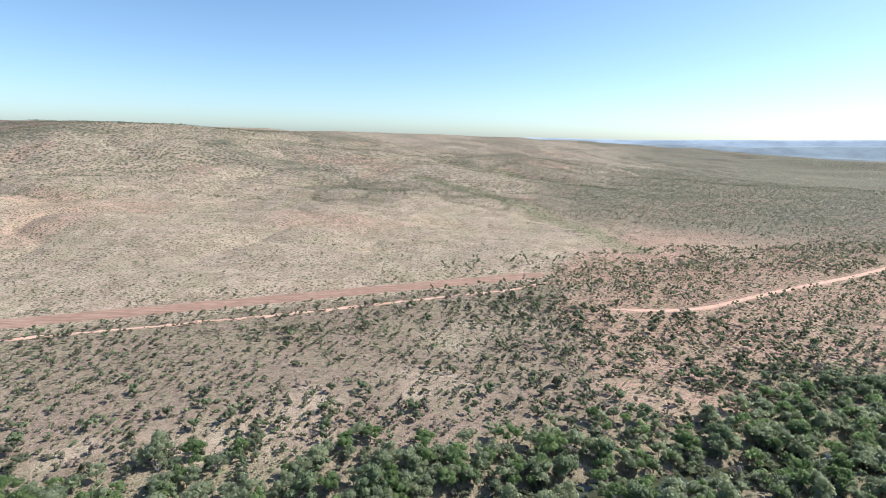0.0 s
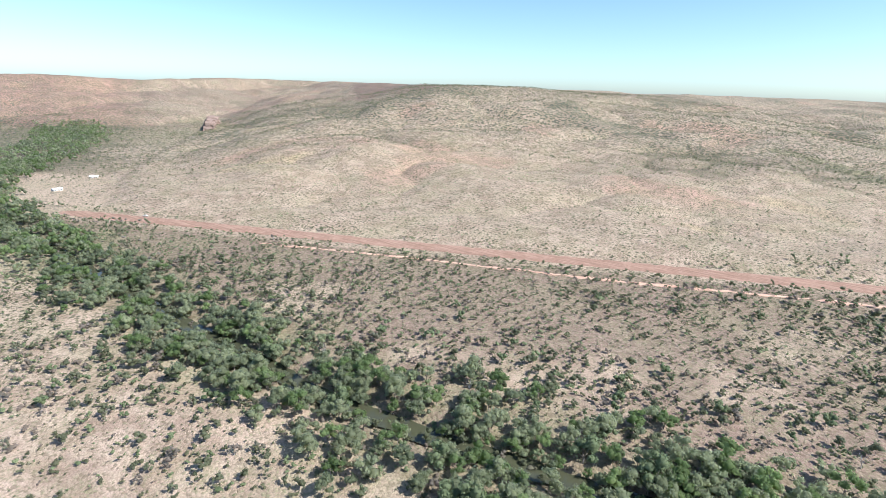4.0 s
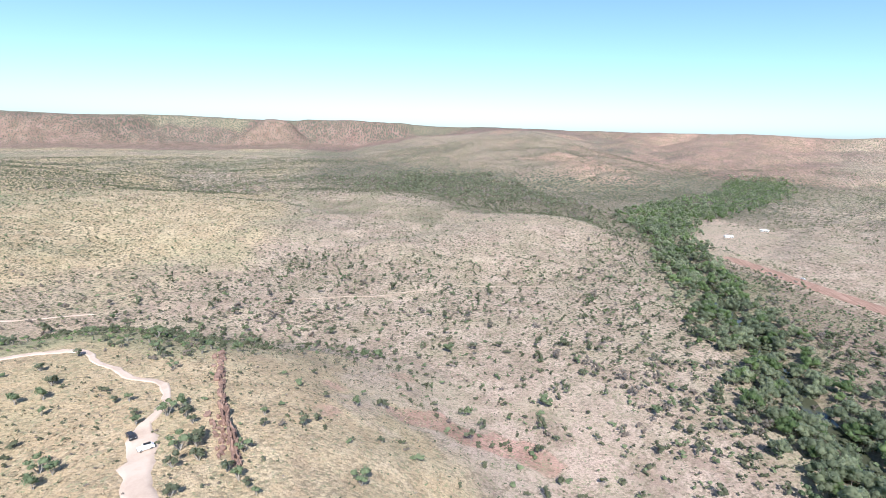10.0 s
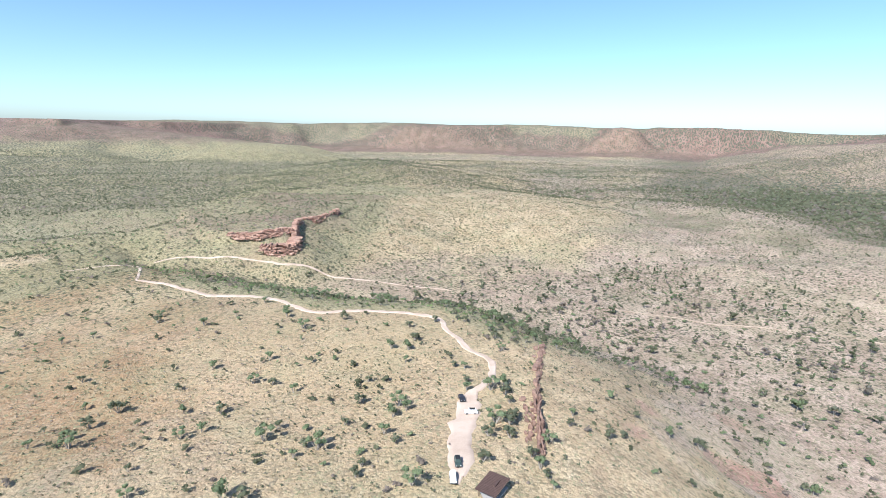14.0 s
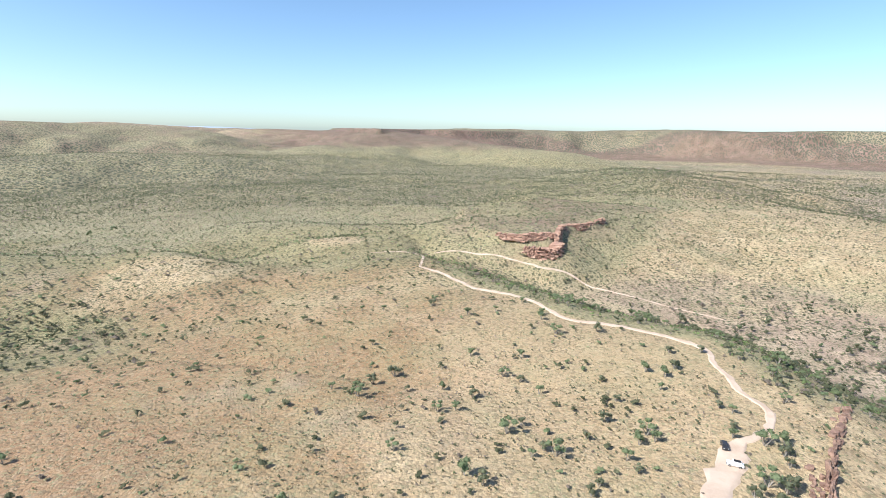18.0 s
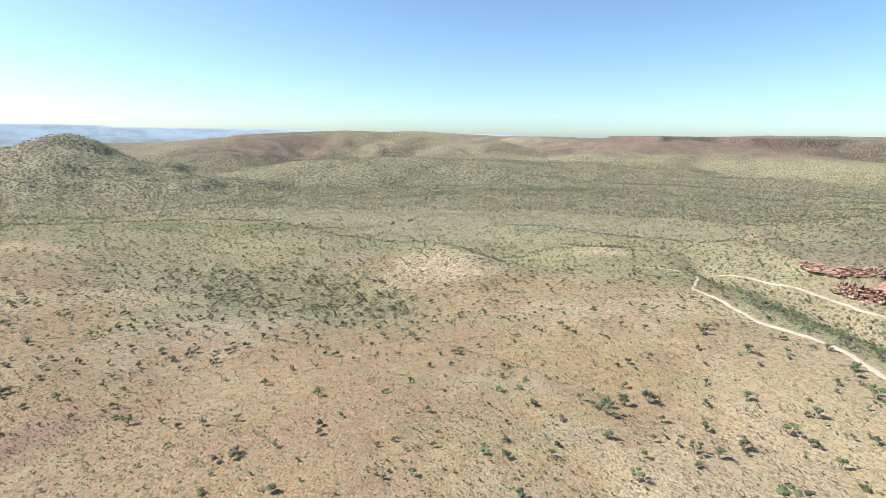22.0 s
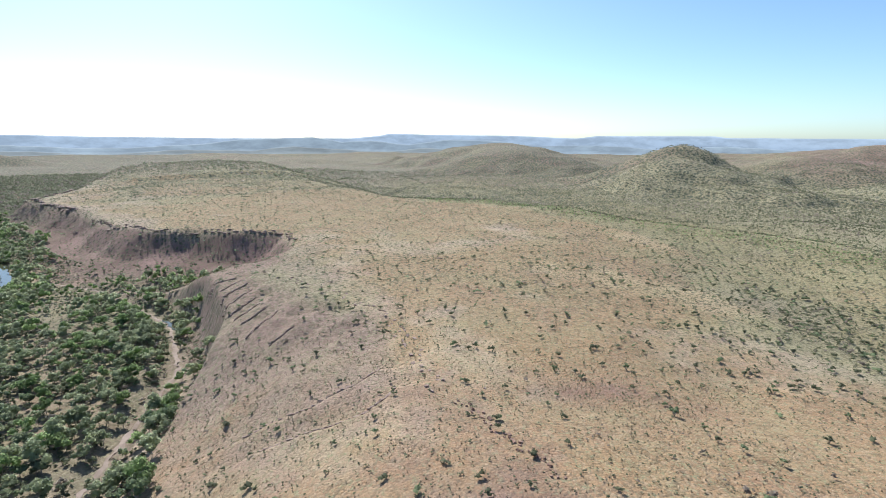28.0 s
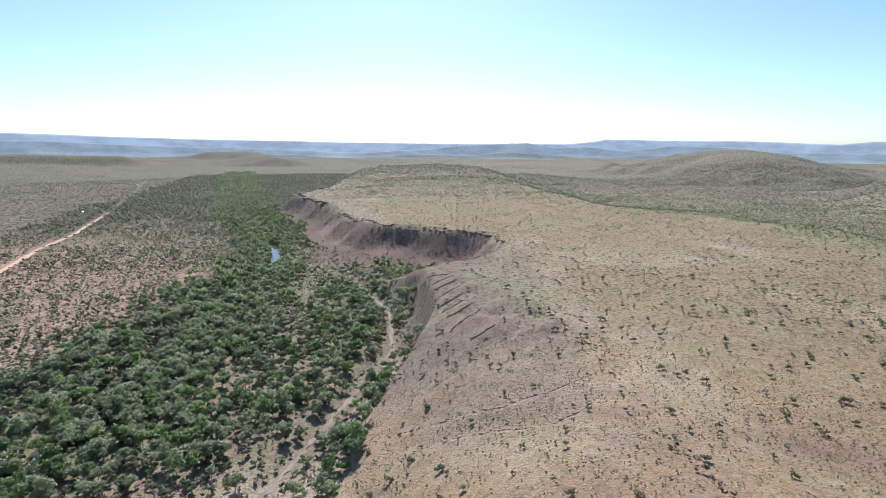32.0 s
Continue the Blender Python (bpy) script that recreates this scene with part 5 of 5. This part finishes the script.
ridge_trees = [plant_parts("ridge_tree", low_form(300 + i, 110, 0.06), 3.4 + 0.5 * i, (WOODLEAF, SPRIG)[i % 2],
                           ("grey-green stunted tree", "fresh green stunted tree")[i % 2] + " on the spinifex ridge", "tree", "stunted trees on the ridge") for i in range(6)]
RIDGE_PLACES = [(-78, -271), (-84, -212), (-66, -222), (-80, -193), (-22, -164), (-62, -137), (-70, -136), (-42, -125), (-113, -183), (-109, -165), (-97, -153), (-85, -144), (-139, -177),
                (-148, -183), (-100, -136), (-106, -136), (-91, -129), (-90, -121), (-75, -118), (-53, -233), (-50, -214), (-56, -184), (-46, -173), (-28, -212), (-80, -100), (-172, -196),
                (-71, -115), (-116, -284), (-169, -57), (-192, -76), (-162, -80), (-132, -131), (-116, -104), (-104, -95), (-141, -119), (-138, -114), (-131, -106), (-127, -104), (-124, -108),
                (-121, -99), (-146, -124), (-117, -83), (-115, -79), (-113, -75), (-110, -66), (-119, -88), (-108, -62), (122, -57), (168, -84), (103, -174)]
more, _ = sown("shrub", 120, 340, 78, 0.02)
more = [(a, b) for a, b in more if ground_z(np.array(a), np.array(b)) > 22][:270]
plant_out(ridge_trees, [p for p in RIDGE_PLACES + more if p[0] < -10], 5, 0.7, 1.15)
crest_shrubs = [plant_parts("crest_shrub", low_form(360 + i, 80, 0.075), 1.7 + 0.3 * i, (WOODLEAF, BUSH, SPRIG)[i % 3], ("olive-green wispy shrub", "olive-green wispy shrub", "fresh green wispy shrub")[i % 3] + " on the stony crest",
                            "shrub", "wispy shrubs on the crest") for i in range(6)]
plant_out(crest_shrubs, [p for p in RIDGE_PLACES + more if p[0] >= -10], 8, 0.7, 1.2)

river_gums = [plant_parts("river_gum", gum_form(320 + i, 1.0, 330, 0.042, i % 2 == 1), 11.0 + 1.2 * i, (GUM, LUSH, GUM, SPRIG)[i % 4],
                          "tall " + ("grey-green gum with a pale trunk", "dark green fig with a dense crown", "grey-green gum with a pale trunk", "bright green gum")[i % 4] + " at the creek", "tree",
                          "tall trees along the creek") for i in range(4)]
bank, _ = sown("gums", 140, 330, 79, 0.026)
plant_out(river_gums, [tuple(p) for p in bank[:110]], 6, 0.75, 1.15)

plain_trees = [plant_parts("savanna_tree", gum_form(340 + i, 1.0, 110, 0.055), 6.0 + 0.8 * i, (WOODLEAF, WOODLEAF, SPRIG)[i % 3], "slender grey-green savanna tree on the flood plain", "tree", "trees on the flood plain")
               for i in range(3)]
flat, _ = sown("wood", 180, 360, 80, 0.02)
plant_out(plain_trees, [tuple(p) for p in flat[:140]], 7, 0.7, 1.2)


def bare_tree(seed):
    rng = np.random.RandomState(seed)
    wood = [limb((0, 0, -0.3), (0.2, 0.1, 3.5), 0.22, 0.14, 6)]
    for i in range(9):
        turn = i * 2.4
        a = np.array((0.2, 0.1, 2.2 + 0.15 * i))
        b = a + np.array((math.cos(turn), math.sin(turn), 1.1 + rng.rand())) * (1.4 + rng.rand())
        wood.append(limb(a, b, 0.10, 0.035, 4))
        wood.append(limb(b, b + rng.randn(3) * 0.5 + np.array((0, 0, 0.9)), 0.04, 0.012, 3))
    return joined(wood)


DEADWOOD = plain("bleached dead timber", (0.50, 0.46, 0.42), 0.85, 0, 0.3, 2.0)
dead = new("dead_tree")
tagged(dead, "bleached leafless tree standing among the gums", "dead tree", "dead trees by the creek")
part("trunk", mesh_from("trunk", *bare_tree(5), DEADWOOD), None, dead)
dead.matrix_basis = pose(-120, 196, float(ground_z(np.array(-120.0), np.array(196.0))))
for x, y, a in ((-158, 143, 40), (-205, 176, 110), (-60, 190, 200), (95, 236, 300), (-330, 170, 20), (-96, 205, 75), (40, 250, 140), (150, 190, 250)):
    copy_thing(dead, pose(x, y, float(ground_z(np.array(float(x)), np.array(float(y)))), 0, 0, a))

# vehicles
TYRE = plain("black tyre rubber", (0.02, 0.02, 0.02), 0.85, 0, 0.2)
RIM = plain("alloy wheel", (0.5, 0.5, 0.5), 0.35, 0.9, 0.1)
PANE = plain("tinted car glass", (0.03, 0.035, 0.04), 0.08, 0, 0.1)
TRIM = plain("black plastic trim", (0.03, 0.03, 0.03), 0.6, 0, 0.2)
LENS = plain("clear lamp lens", (0.75, 0.75, 0.72), 0.15, 0, 0.1)
TAIL = plain("red tail lamp", (0.35, 0.02, 0.02), 0.25, 0, 0.1)


def vehicle(name, x, y, turn, paint, label, category, length=4.8, tall=1.85, tray=False, rack=False):
    base = thing(name, x, y, label, category, turn=turn)
    base.location.z += 0.38
    w = 1.9
    body = part("body", box(bmesh.new(), length, w, 0.72, 0, 0, 0.42, 0.09, 0.985), paint, base)
    cab_len, cab_x = (length * 0.36, length * 0.06) if tray else (length * 0.62, -length * 0.10)
    part("cabin", box(bmesh.new(), cab_len, w * 0.92, tall - 1.14, cab_x, 0, 1.12, 0.07, 0.84, 0.86), paint, base)
    part("bonnet", box(bmesh.new(), length * 0.24, w * 0.86, 0.07, length * 0.36, 0, 1.125, 0.03, 0.94), paint, body)
    glass_z, glass_h = 1.2, tall - 1.36
    front, back = cab_x + cab_len * 0.475, cab_x - cab_len * 0.475
    part("windscreen", box(bmesh.new(), 0.05, w * 0.76, glass_h, front - 0.02, 0, glass_z, 0, 1, turn=Matrix.Rotation(radians(-18), 3, "Y")), PANE, base)
    part("rear_window", box(bmesh.new(), 0.05, w * 0.72, glass_h, back + 0.02, 0, glass_z, 0, 1, turn=Matrix.Rotation(radians(16), 3, "Y")), PANE, base)
    for s in (-1, 1):
        for k in ((0.0,) if tray else (-0.22, 0.20)):
            part("side_window", box(bmesh.new(), cab_len * (0.6 if tray else 0.34), 0.05, glass_h * 0.95, cab_x + cab_len * k, s * w * 0.425, glass_z, 0, 0.9, 1, turn=Matrix.Rotation(radians(s * 9), 3, "X")), PANE, base)
        part("headlight", box(bmesh.new(), 0.06, 0.34, 0.18, length * 0.497, s * 0.66, 0.82, 0.02), LENS, base)
        part("tail_light", box(bmesh.new(), 0.06, 0.18, 0.32, -length * 0.497, s * 0.78, 0.78, 0.02), TAIL, base)
        part("mirror", box(bmesh.new(), 0.12, 0.2, 0.16, front - 0.25, s * (w * 0.5 + 0.08), 1.16, 0.03), TRIM, base)
        for k in (-0.30, 0.31):
            turned = Matrix.Translation((length * k, s * (w * 0.5 - 0.1), 0.38)) @ Matrix.Rotation(radians(90), 4, "X")
            wheel = part("wheel", rod(bmesh.new(), 0.38, 0.26, turned, 16), TYRE, base)
            part("rim", rod(bmesh.new(), 0.22, 0.04, turned @ Matrix.Translation((0, 0, -s * 0.13)), 12), RIM, wheel)
    part("front_bumper", box(bmesh.new(), 0.16, w * 0.98, 0.24, length * 0.5, 0, 0.45, 0.05), TRIM, base)
    part("rear_bumper", box(bmesh.new(), 0.14, w * 0.96, 0.22, -length * 0.5, 0, 0.45, 0.05), TRIM, base)
    if tray:
        for s in (-1, 1):
            part("tray_side", box(bmesh.new(), length * 0.36, 0.05, 0.36, -length * 0.30, s * w * 0.47, 1.14), paint, base)
        part("tailgate", box(bmesh.new(), 0.05, w * 0.94, 0.36, -length * 0.48, 0, 1.14), paint, base)
    if rack:
        part("roof_rack", box(bmesh.new(), cab_len * 0.7, w * 0.66, 0.08, cab_x, 0, tall + 0.0, 0.02), TRIM, base)
    return base


def paint(name, rgb):
    m = plain(name, rgb, 0.3, 0, 0.06, 1.0)
    m.node_tree.nodes["Principled BSDF"].inputs["Coat Weight"].default_value = 0.4
    return m


WHITE = paint("white car paint", (0.78, 0.78, 0.76))
vehicle("car", -121.3, -117.8, -38, WHITE, "white four-wheel drive parked across the dirt car park", "car", rack=True)
vehicle("car", -125.5, -127.0, 60, paint("dark grey car paint", (0.035, 0.035, 0.04)), "dark grey car parked under a small tree", "car", 4.5, 1.65)
vehicle("pickup", -96.6, -98.6, 52, paint("dull green car paint", (0.06, 0.085, 0.075)), "green four-wheel drive with a dark roof rack", "car", 4.7, 1.9, rack=True)
vehicle("car", -90.6, -94.2, 50, WHITE, "white long four-wheel drive beside the shelter", "car", 5.0, 1.95)
vehicle("pickup", -599, 268, 25, WHITE, "white pickup parked beside the airstrip", "car", 5.2, 1.85, tray=True)


# the shelter on the ridge
RUST = plain("rust-brown roof sheet", (0.135, 0.085, 0.07), 0.7, 0.2, 0.4, 0.8)
POST = plain("weathered timber post", (0.22, 0.16, 0.11), 0.85, 0, 0.3)
CONCRETE = plain("grey concrete slab", (0.42, 0.40, 0.37), 0.85, 0, 0.2)


def shelter(x, y, turn):
    base = thing("picnic_shelter", x, y, "open shelter with a flat rust-brown roof on timber posts", "shelter", turn=turn)
    part("slab", box(bmesh.new(), 8.6, 5.6, 0.6, 0, 0, -0.25, 0.03), CONCRETE, base)
    for px in (-3.8, 0, 3.8):
        for py in (-2.4, 2.4):
            part("post", rod(bmesh.new(), 0.09, 2.6, Matrix.Translation((px, py, 1.6)), 8), POST, base)
    roof = part("roof", box(bmesh.new(), 9.4, 6.4, 0.12, 0, 0, 2.9, 0.02), RUST, base)
    for i in range(16):
        part("roof_rib", box(bmesh.new(), 0.06, 6.36, 0.05, -4.5 + i * 0.6, 0, 3.018, 0, 0.6, 1), RUST, roof)
    part("ridge_vent", box(bmesh.new(), 3.4, 0.9, 0.35, -0.6, 0.9, 3.02, 0.05, 0.9), RUST, roof, "raised dark roof vent")
    for py in (-3.2, 3.2):
        part("fascia", box(bmesh.new(), 9.4, 0.06, 0.24, 0, py, 2.8), POST, base)
    part("bench_seat", box(bmesh.new(), 3.0, 0.4, 0.06, 0, 1.2, 0.78), POST, base)
    for px in (-1.2, 1.2):
        part("bench_leg", box(bmesh.new(), 0.1, 0.35, 0.44, px, 1.2, 0.345), POST, base)
    return base


shelter(-95.8, -83.6, 16)

# station buildings far down the valley
WALL = plain("pale painted wall", (0.66, 0.64, 0.6), 0.8, 0, 0.15, 0.6)
TIN = plain("white painted roof tin", (0.80, 0.80, 0.80), 0.4, 0.1, 0.12, 0.5)
DOORWOOD = plain("brown door paint", (0.18, 0.11, 0.07), 0.6)


def homestead(x, y, turn, length=11.0, deep=7.0):
    base = thing("station_building", x, y, "small pale building with a white tin roof", "building", "station buildings", turn=turn)
    part("wall", box(bmesh.new(), length, deep, 3.4, 0, 0, -0.6), WALL, base)
    for s in (-1, 1):
        roof = part("roof", box(bmesh.new(), length + 1.2, deep * 0.58, 0.14, 0, s * deep * 0.265, 2.95, turn=Matrix.Rotation(radians(-s * 20), 3, "X")), TIN, base)
    part("roof_cap", box(bmesh.new(), length + 1.3, 0.4, 0.16, 0, 0, 3.78), TIN, base)
    part("door", box(bmesh.new(), 1.0, 0.08, 2.1, 1.0, -deep * 0.5 - 0.03, 0.0), DOORWOOD, base)
    for px in (-3.4, 3.8):
        window = part("window", box(bmesh.new(), 1.5, 0.08, 1.1, px, -deep * 0.5 - 0.03, 1.0), PANE, base)
        part("sill", box(bmesh.new(), 1.7, 0.16, 0.08, px, -deep * 0.5 - 0.06, 0.9), WALL, window)
    return base


first = homestead(-914, 168, 20)
for x, y, a in ((-897, 178, 110), (-902, 336, 60), (1291, 1069, 30), (938, 792, 75), (925, 894, 10), (1043, 820, 50), (1534, 1262, 20),
                (1177, 930, 130), (2152, 2440, 60), (-830, 262, 95)):
    copy_thing(first, pose(x, y, float(ground_z(np.array(float(x)), np.array(float(y)))), 0, 0, a))

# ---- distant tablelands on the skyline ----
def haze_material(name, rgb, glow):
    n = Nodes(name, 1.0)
    # aerial haze is painted in: a bluish colour that also glows
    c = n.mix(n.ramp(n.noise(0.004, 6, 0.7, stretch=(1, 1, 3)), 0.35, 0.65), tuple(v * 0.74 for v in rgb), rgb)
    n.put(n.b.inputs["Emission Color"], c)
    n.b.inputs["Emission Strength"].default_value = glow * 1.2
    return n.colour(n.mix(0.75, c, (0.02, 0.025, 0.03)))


def tableland(name, r, stops, material, label, rough=0.04):
    """A long flat-topped range far off: bearing and height in degrees above the eye."""
    b = np.arange(stops[0][0], stops[-1][0], 0.15)
    el = np.interp(b, [s[0] for s in stops], [s[1] for s in stops]) + rough * fbm(b * 12, b * 0 + r, 36, 4)
    top = EYE_HEIGHT + r * np.tan(np.radians(el))
    rows = []
    for out, share in ((-220, 0.0), (-120, 0.35), (-50, 0.62), (-40, 0.93), (0, 1.0), (150, 0.98)):
        wob = 18 * fbm(b * 30, b * 0 + out, 80, 3)
        rr = r + out + wob
        rows.append(np.stack([-np.sin(np.radians(b)) * rr, np.cos(np.radians(b)) * rr, top * share - 20 * (share == 0)], -1))
    v = np.array(rows)
    me = mesh_from(name, v.reshape(-1, 3), grid_faces(len(rows), len(b)), material)
    return tagged(new(name, me), label, "hills", kind="structure")


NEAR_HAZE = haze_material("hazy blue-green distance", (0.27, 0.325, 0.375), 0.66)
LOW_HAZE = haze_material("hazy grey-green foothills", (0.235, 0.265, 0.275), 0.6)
FAR_HAZE = haze_material("pale blue painted haze", (0.38, 0.46, 0.56), 0.6)
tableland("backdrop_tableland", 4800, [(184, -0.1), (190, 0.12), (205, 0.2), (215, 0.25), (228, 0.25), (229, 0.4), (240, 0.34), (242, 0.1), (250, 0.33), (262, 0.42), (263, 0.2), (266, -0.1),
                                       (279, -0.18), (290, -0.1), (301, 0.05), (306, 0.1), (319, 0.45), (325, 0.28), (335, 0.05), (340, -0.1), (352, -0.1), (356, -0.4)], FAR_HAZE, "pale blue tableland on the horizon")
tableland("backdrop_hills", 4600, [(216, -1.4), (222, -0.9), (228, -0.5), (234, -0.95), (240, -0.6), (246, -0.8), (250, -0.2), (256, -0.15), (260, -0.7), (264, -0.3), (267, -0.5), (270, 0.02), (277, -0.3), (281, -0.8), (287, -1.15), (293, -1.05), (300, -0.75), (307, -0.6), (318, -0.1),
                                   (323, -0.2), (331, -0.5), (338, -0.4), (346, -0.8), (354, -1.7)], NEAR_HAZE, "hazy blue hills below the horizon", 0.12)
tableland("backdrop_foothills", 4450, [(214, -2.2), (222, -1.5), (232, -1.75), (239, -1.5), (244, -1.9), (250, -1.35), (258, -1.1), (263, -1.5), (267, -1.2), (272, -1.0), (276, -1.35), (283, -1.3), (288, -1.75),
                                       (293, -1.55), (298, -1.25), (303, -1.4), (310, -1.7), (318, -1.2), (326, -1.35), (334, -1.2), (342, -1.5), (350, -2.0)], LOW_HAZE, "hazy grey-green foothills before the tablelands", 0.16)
